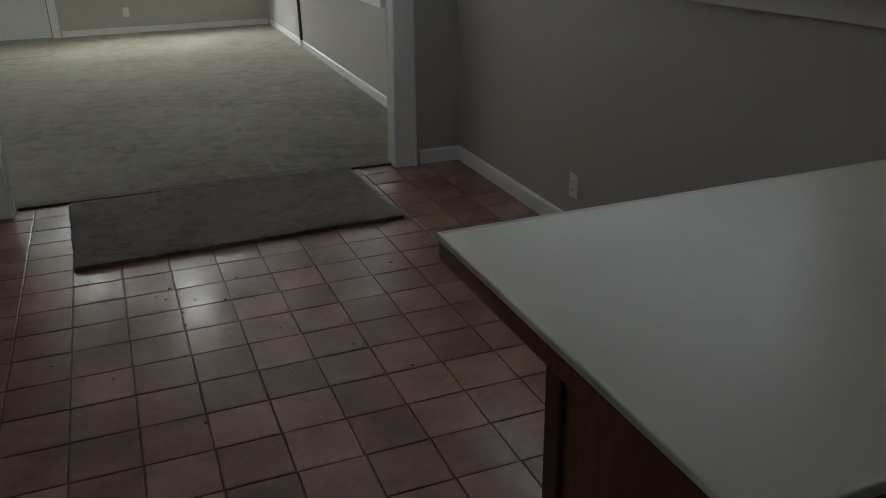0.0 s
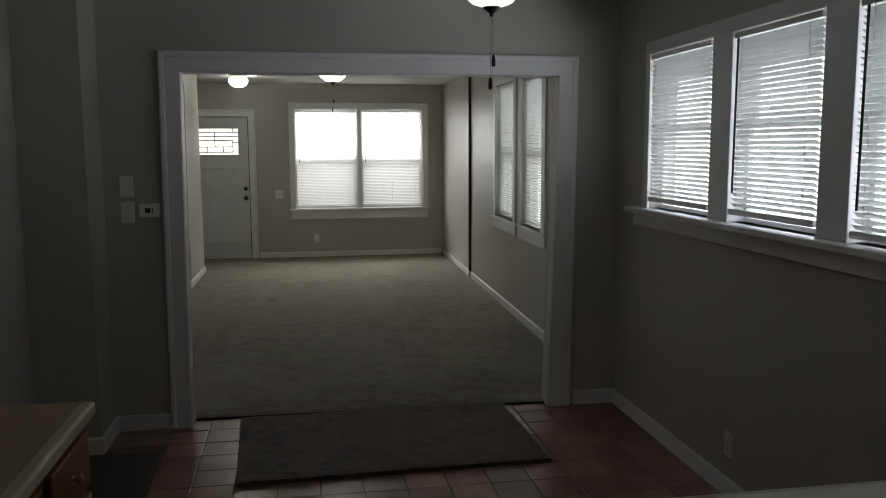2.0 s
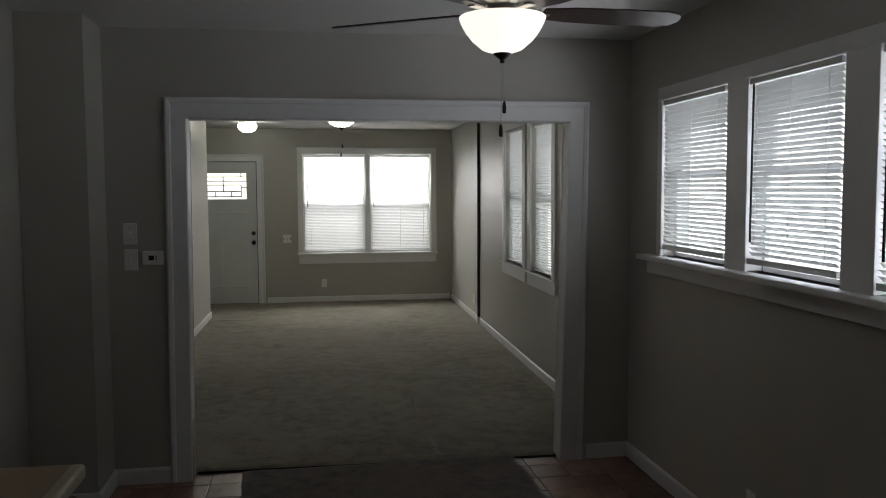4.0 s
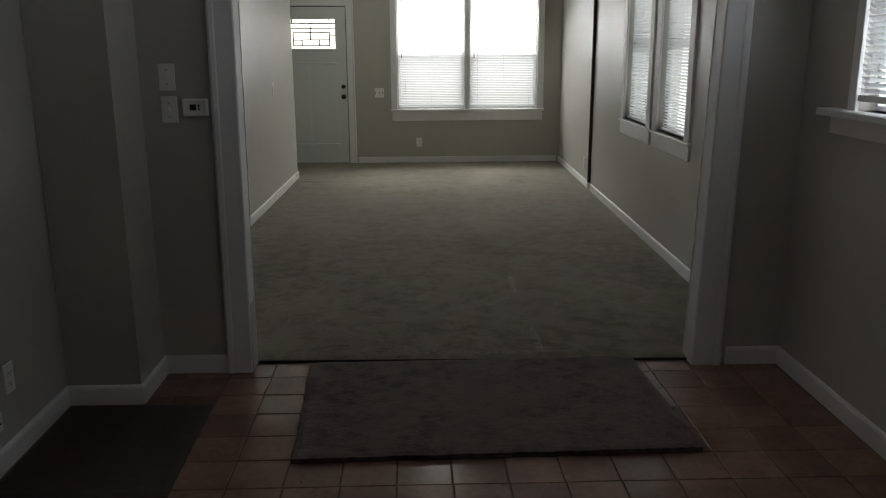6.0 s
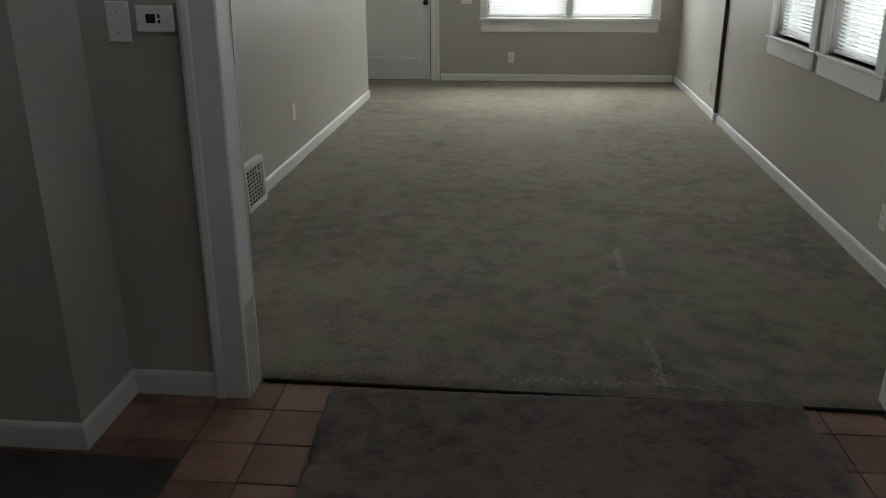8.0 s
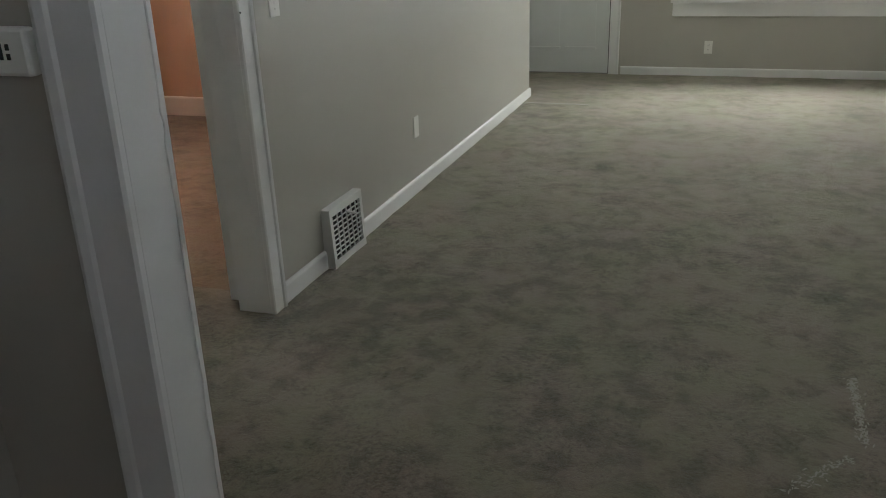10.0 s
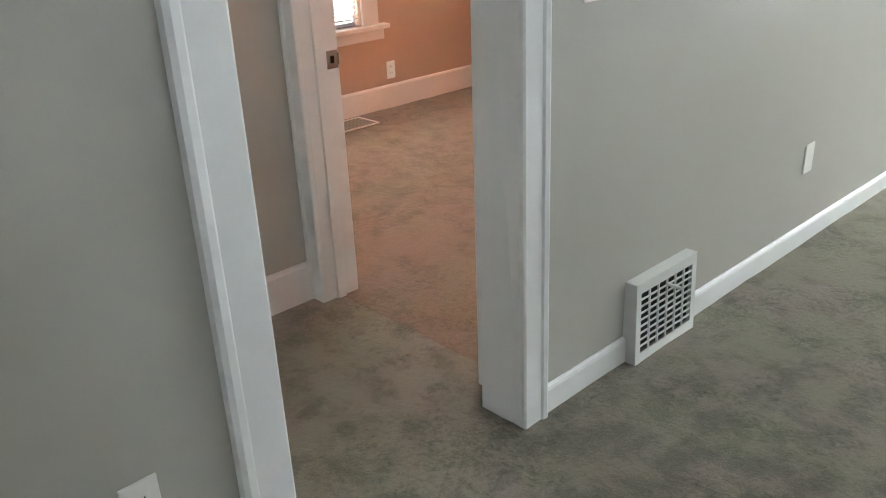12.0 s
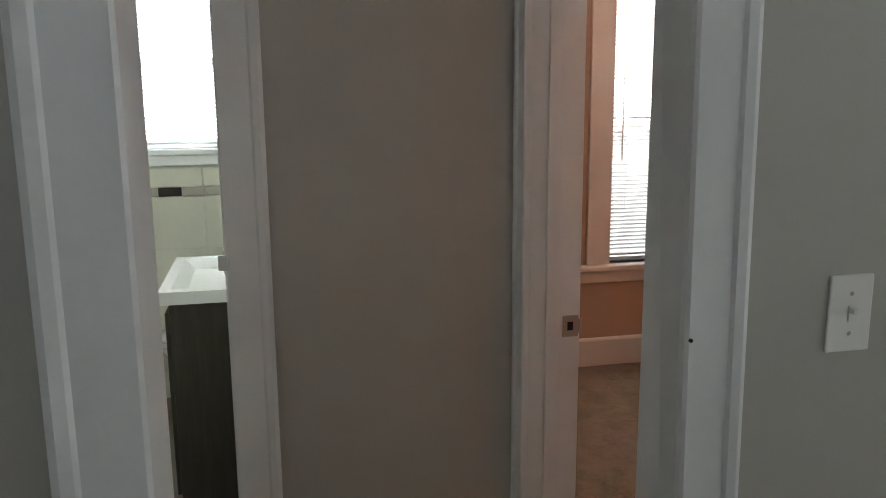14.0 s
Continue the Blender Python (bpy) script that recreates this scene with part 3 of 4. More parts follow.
window("window_4", "x", 1.552, -1, -2.83, -0.479, 1.25, 2.08, TRIM, "row of three white windows over one long sill", meeting=1.68,
       sill=(0.20, 0.075, 0.03, 0.075), mullions=((-2.166, -1.989), (-1.345, -1.167)), cas=0.056, fr=0.02)
window("window_5", "x", -4.67, 1, 2.66, 3.40, 0.59, 2.07, TRIM_WARM_LIT, "white bedroom window with sill and apron, tinted for warm room light", meeting=1.33,
       sill=(0.19, 0.06, 0.03, 0.07), cas=0.13, fr=0.022)
window("window_6", "x", -4.75, 1, -0.05, 0.70, 1.25, 2.05, TRIM, "white bathroom window above the tiled wainscot", meeting=1.66, sill=(0.06, 0.03, 0.03, 0.05), cas=0.05)

G1, G2, G3 = "blinds of the front window", "blinds of the side windows", "blinds of the kitchen windows"
for a0, a1 in ((-0.44, 0.428), (0.492, 1.364)):
    blind("y", 7.06, -1, a0, a1, 0.745, 2.12, 0.0215, 0.025, 46, -0.03, "white mini blind lowered over the front window", G1, wand=2, wand_len=0.52)
for a0, a1, bt in ((1.612, 2.291, 2.17), (2.593, 3.34, 2.185)):
    east.append(blind("x", 1.55, -1, a0, a1, 0.91, bt, 0.0215, 0.025, -50, -0.03, "white mini blind lowered over the tall side window", G2, wand=0))
for n_, (a0, a1) in enumerate(KW):
    blind("x", 1.552, -1, a0 + 0.016, a1 - 0.004, (1.288, 1.285, 1.268)[n_], 2.075, 0.0226, 0.0265, -43, 0.004,
          "white slatted blind hanging just short of the kitchen sill", G3, wand=2 if n_ else 0, mat=SLAT_WIDE, wand_len=0.84, rail=0.026)
blind("x", -4.67, 1, 2.665, 3.395, 0.63, 2.065, 0.0215, 0.025, -36, -0.03, "white mini blind lowered over the bedroom window", "", rail=0.011)
blind("x", -4.75, 1, -0.045, 0.695, 1.27, 2.045, 0.0215, 0.025, -20, -0.03, "white mini blind lowered over the bathroom window", "", wand=0)


# ---- front door ----
def front_door():
    d = thing("door_1", "closed white panelled front door with a leaded glass light", "door", kind="structure")
    x0, x1, y0, y1, top = -1.985, -1.088, 7.085, 7.125, 2.018
    lx0, lx1, lz0, lz1 = -1.83, -1.225, 1.50, 1.86
    bm = bmesh.new()
    for b in ((x0, lx0, 0.04, top), (lx1, x1, 0.04, top), (lx0, lx1, 0.04, lz0), (lx0, lx1, lz1, top)):
        box(bm, b[0], b[1], y0, y1, b[2], b[3])
    leaf = part("leaf", bm, DOORPAINT, d)
    for a, b in ((-1.86, -1.56), (-1.51, -1.21)):
        # raised field panels with a sunk bead
        bm = bmesh.new()
        for c in ((a, b, 0.262, 0.29), (a, b, 1.30, 1.328)):
            box(bm, c[0], c[1], y0 - 0.016, y0, c[2], c[3], bevel=0.005, segs=3)
        box(bm, a + 0.01, b - 0.01, y0 - 0.0025, y0, 0.29, 1.30, bevel=0.0024)
        part("panel", bm, DOORPAINT, d)
    bm = bmesh.new()
    for b in ((lx0 - 0.025, lx1 + 0.025, lz0 - 0.025, lz0), (lx0 - 0.025, lx1 + 0.025, lz1, lz1 + 0.025),
              (lx0 - 0.025, lx0, lz0, lz1), (lx1, lx1 + 0.025, lz0, lz1)):
        box(bm, b[0], b[1], y0 - 0.014, y0, b[2], b[3], bevel=0.004)
    light = part("light_frame", bm, DOORPAINT, d)
    pane = part("pane", boxed(lx0, lx1, y0 + 0.016, y0 + 0.022, lz0, lz1), GLASS, d, "textured leaded glass")
    pane.visible_shadow = False
    bm = bmesh.new()
    w, h = lx1 - lx0, lz1 - lz0
    for a, b, c, e in ((0, 1, 0.86, 0.86), (0, 1, 0.70, 0.70), (0.12, 0.88, 0.55, 0.55), (0.12, 0.88, 0.30, 0.30), (0.12, 0.88, 0.10, 0.10),
                       (0.12, 0.12, 0.10, 0.55), (0.88, 0.88, 0.10, 0.55), (0.48, 0.48, 0.30, 0.86), (0.30, 0.30, 0.10, 0.30), (0.66, 0.66, 0.10, 0.30),
                       (0, 0.12, 0.46, 0.46), (0.88, 1, 0.46, 0.46), (0.10, 0.10, 0.86, 1), (0.88, 0.88, 0.86, 1)):
        box(bm, lx0 + a * w - 0.006, lx0 + b * w + 0.006, y0 + 0.004, y0 + 0.014, lz0 + c * h - 0.006, lz0 + e * h + 0.006)
    part("came", bm, BLACKMETAL, d, "dark lead came")
    for z, r in ((1.022, 0.028), (0.892, 0.026)):
        bm = bmesh.new()
        m = pose(-1.14, y0, z, 90, 0, 0)
        prof = ((0, 0.03), (0.014, 0.03), (0.02, 0.022), (r, 0.008), (r, 0)) if z > 1 else ((0, 0.062), (0.018, 0.06), (0.027, 0.046), (0.024, 0.032), (0.011, 0.024), (0.011, 0.01), (0.031, 0.007), (0.031, 0))
        lathe(bm, prof, 20, m)
        part("deadbolt" if z > 1 else "door_knob", bm, BLACKMETAL, d, "dark bronze", True)
    part("threshold", boxed(x0 - 0.005, x1 + 0.005, 7.052, 7.13, 0.0, 0.036, bevel=0.004), BLACKMETAL, d)
    # Near-black strips stand for the shade in the gaps round the leaf
    part("weatherstrip", boxed(x1 - 0.004, x1 + 0.0045, 7.083, 7.10, 0.04, top), VOID, d)
    part("weatherstrip", boxed(x0, x1 - 0.005, 7.083, 7.10, top - 0.003, top + 0.005), VOID, d)
    t_ = thing("trim_front_door", "white casing round the front door", "door casing", kind="structure")
    casing("y", 7.06, -1, -1.985, -1.082, 0.015, 2.025, TRIM, t_, width=0.095)
    lining("y", 7.06, 7.16, -1.987, -1.083, 0.0, 2.024, TRIM, t_, 0.008)


front_door()


# ---- wall fittings ----
def plate(name, m, w, h, label, kind, gang=1, lever=None):
    """Switch or outlet plates: in their own frame they lie in x and z and face -y."""
    p = thing(name, label, "switch" if "switch" in name else "outlet", m=m)
    part("cover_plate", boxed(-w / 2, w / 2, -0.006, 0, -h / 2, h / 2, bevel=0.003), PLASTIC, p)
    if kind == "toggle":
        for g in range(gang):
            x = (g - (gang - 1) / 2) * 0.046
            bm = boxed(x - 0.005, x + 0.005, -0.0085, -0.006, -0.012, 0.012, bevel=0.001)
            box(bm, x - 0.0042, x + 0.0042, -0.018, -0.007, 0.001, 0.010, bevel=0.0015)
            part("toggle", bm, lever or PLASTIC, p)
            for z in (-0.03, 0.03):
                bm = bmesh.new()
                lathe(bm, ((0, 0.0012), (0.0032, 0.0005), (0.0034, 0)), 10, pose(x, -0.006, z, 90, 0, 0))
                part("screw", bm, CHROME, p)
    elif kind == "outlet":
        for z in (-0.02, 0.02):
            bm = boxed(-0.0165, 0.0165, -0.0085, -0.006, z - 0.014, z + 0.014, bevel=0.004)
            sock = part("socket", bm, PLASTIC, p)
            # near-black bars for the shade inside the slots
            bm = bmesh.new()
            for x in (-0.0065, 0.0065):
                box(bm, x - 0.0011, x + 0.0011, -0.0092, -0.0086, z - 0.003, z + 0.006)
            rod(bm, (0, -0.0086, z - 0.008), (0, -0.0092, z - 0.008), 0.002, 8)
            part("slots", bm, VOID, sock)
    elif kind == "jack":
        bm = bmesh.new()
        lathe(bm, ((0, 0.010), (0.005, 0.010), (0.0055, 0.002), (0.009, 0.001), (0.009, 0)), 14, pose(0, -0.006, 0, 90, 0, 0))
        part("jack", bm, CHROME, p)
    return p


S, O = "white plastic light switch plate on the greige wall", "white duplex wall outlet above the baseboard"
plate("light_switch", pose(-1.281, 0, 1.381), 0.072, 0.116, S, "toggle")
plate("light_switch", pose(-1.280, 0, 1.240), 0.072, 0.116, S, "toggle")
plate("light_switch", pose(-0.68, 7.06, 0.94), 0.118, 0.116, "white three-gang plate with dark toggles beside the front door", "toggle", 3, SCREEN)
plate("light_switch", pose(-1.655, 1.714, 1.182, 0, 0, 90), 0.072, 0.116, "white single light switch beside the hall doorway", "toggle")
west.append(plate("light_switch", pose(-1.655, 4.55, 1.12, 0, 0, 90), 0.072, 0.116, S, "toggle"))
plate("wall_outlet", pose(-0.171, 7.06, 0.30), 0.072, 0.116, O, "outlet")
plate("wall_outlet", pose(1.552, -1.415, 0.245, 0, 0, -90), 0.072, 0.116, O, "outlet")
east.append(plate("wall_outlet", pose(1.55, 1.262, 0.297, 0, 0, -90), 0.072, 0.116, O, "outlet"))
east.append(plate("wall_outlet", pose(1.55, 5.18, 0.275, 0, 0, -90), 0.072, 0.116, O, "outlet"))
west.append(plate("wall_outlet", pose(-1.655, 3.10, 0.395, 0, 0, 90), 0.072, 0.116, "blank white cover plate on the greige wall", "blank"))
plate("wall_outlet", pose(-1.72, -0.803, 0.317, 0, 0, 90), 0.072, 0.116, "white duplex wall outlet in the kitchen corner", "outlet")
plate("wall_outlet", pose(-1.72, -0.918, 0.187, 0, 0, 90), 0.06, 0.075, "small white jack plate low on the kitchen wall", "jack")
plate("wall_outlet", pose(-1.655, 0.437, 0.405, 0, 0, 90), 0.072, 0.116, "white wall jack plate beside the hall doorway", "outlet")
plate("wall_outlet", pose(-4.67, 3.62, 0.275, 0, 0, 90), 0.072, 0.116, "white duplex outlet on the peach bedroom wall", "outlet")


def thermostat():
    t_ = thing("thermostat", "small white wall thermostat with a dark display", "thermostat", m=pose(-1.163, 0, 1.25))
    part("case", boxed(-0.055, 0.055, -0.026, 0, -0.038, 0.038, bevel=0.006), PLASTIC, t_)
    part("display", boxed(-0.022, 0.006, -0.0272, -0.0258, -0.012, 0.014), SCREEN, t_)
    bm = bmesh.new()
    for z in (-0.007, 0.008):
        box(bm, 0.014, 0.021, -0.0285, -0.0258, z - 0.005, z + 0.005, bevel=0.001)
    part("buttons", bm, SCREEN, t_)


thermostat()


def return_vent():
    """Baseboard register: a sloped white box with a lattice grille and a damper lever."""
    v = thing("floor_register", "white sloping baseboard register with a lattice grille", "vent", m=pose(-1.655, 2.094, 0.026, 0, 0, 90))
    west.append(v)
    w, h, d0, d1 = 0.166, 0.268, 0.024, 0.051
    # in its own frame: x along the wall, -y into the room; the face leans back to the top
    def face(z):
        return -(d1 + (d0 + 0.016 - d1) * z / h)
    bm = bmesh.new()
    def panel(x0, x1, z0, z1, out=0.0, back=0.004):
        vs = [bm.verts.new((x, face(z) - o, z)) for o in (out, -back) for x, z in ((x0, z0), (x1, z0), (x1, z1), (x0, z1))]
        for f in ((0, 1, 2, 3), (7, 6, 5, 4), (0, 4, 5, 1), (1, 5, 6, 2), (2, 6, 7, 3), (3, 7, 4, 0)):
            bm.faces.new([vs[k] for k in f])
    gx, g0, g1 = 0.141, 0.034, 0.236
    for a in ((-w, -gx, 0, h), (gx, w, 0, h), (-gx, gx, 0, g0), (-gx, gx, g1, h)):
        panel(*a)
    part("face_frame", bm, VENTWHITE, v)
    for s in (-1, 1):
        bm = bmesh.new()
        vs = [bm.verts.new((s * w, y, z)) for y, z in ((0, 0), (face(0), 0), (face(h), h), (0, h))]
        us = [bm.verts.new((s * (w - 0.003), y, z)) for y, z in ((0, 0), (face(0), 0), (face(h), h), (0, h))]
        bm.faces.new(vs), bm.faces.new(us[::-1])
        for k in range(4):
            bm.faces.new((vs[k], vs[(k + 1) % 4], us[(k + 1) % 4], us[k]))
        part("side_panel", bm, VENTWHITE, v)
    part("top_panel", boxed(-w, w, face(h) - 0.002, 0, h + 0.0005, h + 0.0035, bevel=0.001, segs=1), VENTWHITE, v)
    # dark sheet behind the grille in place of a shaded duct
    bm = bmesh.new()
    panel(-gx, gx, g0, g1, -0.013, 0.015)
    part("duct", bm, VOID, v, "dark sheet for the shade in the duct behind the grille")
    for k in range(1, 6):
        x = -gx + 2 * gx * k / 6
        bm = bmesh.new()
        panel(x - 0.0028, x + 0.0028, g0, g1, 0.0, 0.005)
        part("grille_bar", bm, VENTWHITE, v)
    for k in range(1, 9):
        z = g0 + (g1 - g0) * k / 9
        bm = bmesh.new()
        panel(-gx, gx, z - 0.0026, z + 0.0026, -0.0012, 0.005)
        part("grille_bar", bm, VENTWHITE, v)
    bm = bmesh.new()
    rod(bm, (0.0, face(0.218) + 0.003, 0.218), (0.042, face(0.195) - 0.020, 0.195), 0.006, 8)
    part("damper_lever", bm, VENTWHITE, v)


return_vent()


def bedroom_register():
    r = thing("floor_grate", "pale metal floor register set in the bedroom carpet", "vent", m=pose(-4.50, 3.08, 0.027))
    bm = bmesh.new()
    for b in ((-0.11, 0.11, -0.19, -0.175), (-0.11, 0.11, 0.175, 0.19), (-0.11, -0.095, -0.175, 0.175), (0.095, 0.11, -0.175, 0.175)):
        box(bm, b[0], b[1], b[2], b[3], 0, 0.008, bevel=0.002)
    part("rim", bm, TRIM_WARM_LIT, r)
    for k in range(12):
        y = -0.165 + 0.03 * k
        part("grille_bar", boxed(-0.095, 0.095, y - 0.007, y + 0.007, 0.001, 0.006), MOSAIC_PALE, r)


bedroom_register()


def strike(m, wide=0.0):
    s = thing("strike_plate", "small nickel strike plate on the white door jamb", "strike plate", m=m)
    part("plate", boxed(-0.021, 0.024, -0.0015, 0.0015, -0.03, 0.03, bevel=0.001, segs=1), CHROME, s)
    # dark plate drawn for the shade in the hole
    part("latch_hole", boxed(-0.008, 0.008, -0.0022, -0.0014, -0.012, 0.012), VOID, s)
    part("lip", boxed(0.0235, 0.031, -0.006 - wide, 0.001 + wide, -0.02, 0.02, bevel=0.001, segs=1), CHROME, s)


strike(pose(-2.659, 1.672, 0.88, 0, 0, 90))
strike(pose(-2.742, 0.774, 1.09, 0, 0, 0), 0.008)
bm = bmesh.new()
lathe(bm, ((0, 0.004), (0.003, 0.003), (0.003, 0)), 8, pose(-1.637, 1.4535, 1.164, 0, 90, 0))
tagged(link("nail_head", bm, BLACKMETAL), "small dark nail head in the white casing", "nail")

post = thing("corner_post", "narrow dark painted post standing against the living room wall", "post")
part("shaft", boxed(1.598, 1.64, 4.79, 4.822, 0.11, H, bevel=0.003), POST, post)
part("plinth", boxed(1.59, 1.64, 4.775, 4.832, 0.01, 0.11, bevel=0.004), TRIM, post, "white plinth block")


turned(east, *EAST)
turned(west, *WEST)


# ---- ceiling fans and lamps ----
def ceiling_fan(at, phase, drop, scale, label, glow):
    """at: the lowest point of the finial; drop: height of the ceiling above it."""
    f = thing("ceiling_fan", label, "ceiling fan", m=pose(*at))
    s = scale
    bm = bmesh.new()
    lathe(bm, ((0.0, 0.0), (0.009, 0.004), (0.007, 0.012), (0.012, 0.016), (0.03, 0.03), (0.034, 0.04), (0, 0.041)), 20)
    part("finial", bm, BLACKMETAL, f, "dark bronze finial", True)
    bm = bmesh.new()
    prof = [(0.03, 0.034), (0.07, 0.048), (0.105, 0.078), (0.128, 0.108), (0.139, 0.128), (0.139, 0.133), (0.145, 0.138), (0.145, 0.146), (0.15, 0.152),
            (0.148, 0.158), (0.14, 0.156), (0.12, 0.12), (0.06, 0.06), (0.03, 0.05)]
    lathe(bm, [(r * s, z) for r, z in prof], 40)
    part("bowl", bm, glow, f, "lit ribbed frosted glass bowl", True)
    bm = bmesh.new()
    lathe(bm, ((0.0, 0.158), (0.06, 0.159), (0.085, 0.165), (0.06, 0.178), (0.05, 0.2), (0.075, 0.212), (0.098, 0.232), (0.108, 0.26), (0.108, 0.285), (0.09, min(0.31, drop - 0.03)), (0.0, min(0.312, drop - 0.028))), 36)
    part("motor_housing", bm, CHROME, f, "brushed nickel motor housing", True)
    # near-black blocks for the shade in the housing's slots
    bm = bmesh.new()
    for k in range(10):
        a = 2 * math.pi * k / 10
        m = Matrix.Rotation(a, 4, "Z") @ pose(0.1075, 0, 0.272)
        vs = bmesh.ops.create_cube(bm, size=1, matrix=m @ Matrix.Diagonal((0.006, 0.022, 0.03, 1)))
    part("vent_slots", bm, VOID, f)
    bm = bmesh.new()
    rod(bm, (0, 0, min(0.31, drop - 0.03)), (0, 0, drop - 0.035), 0.03, 16)
    lathe(bm, ((0.0, drop), (0.075, drop), (0.075, drop - 0.02), (0.05, drop - 0.05), (0, drop - 0.05)), 28)
    part("canopy", bm, CHROME, f, "", True)
    for k in range(5):
        rot = Matrix.Rotation(radians(phase + 72 * k), 4, "Z")
        bm = bmesh.new()
        for v in box(bm, 0.085, 0.17, -0.016, 0.016, 0.168, 0.174, bevel=0.002).verts:
            v.co = rot @ v.co
        part("blade_iron", bm, CHROME, f)
        bm = bmesh.new()
        outline = ((0.145, -0.040), (0.25, -0.058), (0.45, -0.066), (0.60, -0.064), (0.645, -0.050), (0.665, -0.02), (0.668, 0.01), (0.65, 0.045), (0.61, 0.062),
                   (0.45, 0.066), (0.25, 0.058), (0.145, 0.040))
        tilt = Matrix.Rotation(radians(-11), 4, "X")
        top = [bm.verts.new(rot @ (Matrix.Translation((0, 0, 0.176)) @ tilt @ Vector((x, y, 0.003)))) for x, y in outline]
        low = [bm.verts.new(rot @ (Matrix.Translation((0, 0, 0.176)) @ tilt @ Vector((x, y, -0.003)))) for x, y in outline]
        bm.faces.new(top), bm.faces.new(low[::-1])
        for i in range(len(top)):
            j = (i + 1) % len(top)
            bm.faces.new((top[i], low[i], low[j], top[j]))
        part("blade", bm, BLADE, f, "dark walnut blade")
    for x, ln in ((0.006, 0.205), (-0.006, 0.335)):
        bm = bmesh.new()
        rod(bm, (x * 0.3, -0.004, 0.01), (x, -0.004, -ln * 0.62), 0.0011, 6)
        chain = part("pull_chain", bm, CHROME, f)
        bm = bmesh.new()
        lathe(bm, ((0, -ln * 0.62), (0.004, -ln * 0.62 - 0.003), (0.0075, -ln * 0.62 - 0.02), (0.007, -ln * 0.62 - 0.042), (0, -ln * 0.62 - 0.045)), 12, pose(x, -0.004, 0))
        part("fob", bm, BLACKMETAL, chain, "dark bell-shaped fob", True)


ceiling_fan((0.353, -1.813, 2.043), 4, H - 2.043, 1.0, "five-bladed dark ceiling fan with a lit glass bowl", BOWL)
ceiling_fan((-0.02, 3.5, 2.195), 20, H + 0.004 - 2.195, 1.12, "low-mounted ceiling fan with a lit glass bowl in the living room", BOWL_HIGH)


def dome_light():
    d = thing("ceiling_light", "small flush ceiling light with a lit white glass dome", "ceiling light", m=pose(-1.10, 5.85, H + 0.004))
    bm = bmesh.new()
    lathe(bm, ((0, 0), (0.10, 0), (0.11, -0.012), (0.10, -0.03), (0.09, -0.034), (0, -0.034)), 32)
    part("base", bm, TRIM, d, "", True)
    bm = bmesh.new()
    lathe(bm, ((0.10, -0.034), (0.118, -0.05), (0.116, -0.08), (0.092, -0.116), (0.055, -0.137), (0, -0.143)), 36)
    part("dome", bm, DOME, d, "lit white glass", True)


dome_light()


# ---- kitchen ----
def knob(x, y, z, parent, rz=90):
    bm = bmesh.new()
    lathe(bm, ((0, 0.026), (0.009, 0.025), (0.015, 0.019), (0.013, 0.012), (0.006, 0.008), (0.006, 0.002), (0.010, 0)), 16, pose(x, y, z, 90, 0, rz))
    part("knob", bm, BRASS, parent, "aged brass knob", True)


def raised_front(x, y0, y1, z0, z1, parent, name, rail=0.055, th=0.019):
    """A cabinet front that faces +x: frame, sunk ground and raised field."""
    bm = bmesh.new()
    for b in ((y0, y0 + rail, z0, z1), (y1 - rail, y1, z0, z1), (y0 + rail, y1 - rail, z0, z0 + rail), (y0 + rail, y1 - rail, z1 - rail, z1)):
        box(bm, x, x + th, b[0], b[1], b[2], b[3], bevel=0.003)
    box(bm, x, x + th * 0.45, y0 + rail - 0.004, y1 - rail + 0.004, z0 + rail - 0.004, z1 - rail + 0.004)
    box(bm, x + 0.003, x + th * 0.85, y0 + rail + 0.02, y1 - rail - 0.02, z0 + rail + 0.02, z1 - rail - 0.02, bevel=0.006)
    return part(name, bm, OAK, parent)


def base_cabinet():
    c = thing("base_cabinet", "reddish oak base cabinet with two drawers over two doors", "cabinet")
    fx = -0.92
    bm = boxed(-1.70, fx, -3.20, -2.462, 0.10, 0.872)
    part("body", bm, OAK, c)
    part("toe_kick", boxed(-1.70, fx - 0.06, -3.20, -2.47, 0.0, 0.10), OAKDARK, c)
    for y0, y1 in ((-2.80, -2.475), (-3.185, -2.86)):
        bm = boxed(fx, fx + 0.019, y0, y1, 0.70, 0.845, bevel=0.006)
        dr = part("drawer", bm, OAK, c)
        knob(fx + 0.019, (y0 + y1) / 2, 0.772, dr)
        do = raised_front(fx, y0, y1, 0.125, 0.675, c, "door")
        yh = y0 + 0.03 if y0 > -2.83 else y1 - 0.03
        bm = bmesh.new()
        pts = [Vector((fx + 0.019 + 0.028 * math.sin(math.pi * k / 8), yh + 0.006 * math.sin(2 * math.pi * k / 8), 0.50 + 0.012 * k)) for k in range(9)]
        for p, q in zip(pts, pts[1:]):
            rod(bm, p, q, 0.0045, 8)
        part("handle", bm, BLACKMETAL, do, "dark curved pull")


base_cabinet()


def counter(name, x0, x1, y0, y1, label, round_edges, low=0.875, mat=None):
    c = thing(name, label, "countertop")
    bm = bmesh.new()
    box(bm, x0, x1, y0, y1, low, 0.915)
    es = [e for e in bm.edges if all(v.co.z > 0.9 for v in e.verts) or all(abs(v.co.x - round_edges) < 1e-4 for v in e.verts)]
    bmesh.ops.bevel(bm, geom=es, offset=0.011 if low < 0.88 else 0.005, segments=4, profile=0.5, affect="EDGES", clamp_overlap=True)
    part("top", bm, mat or LAMINATE, c, smooth=False)
    return c


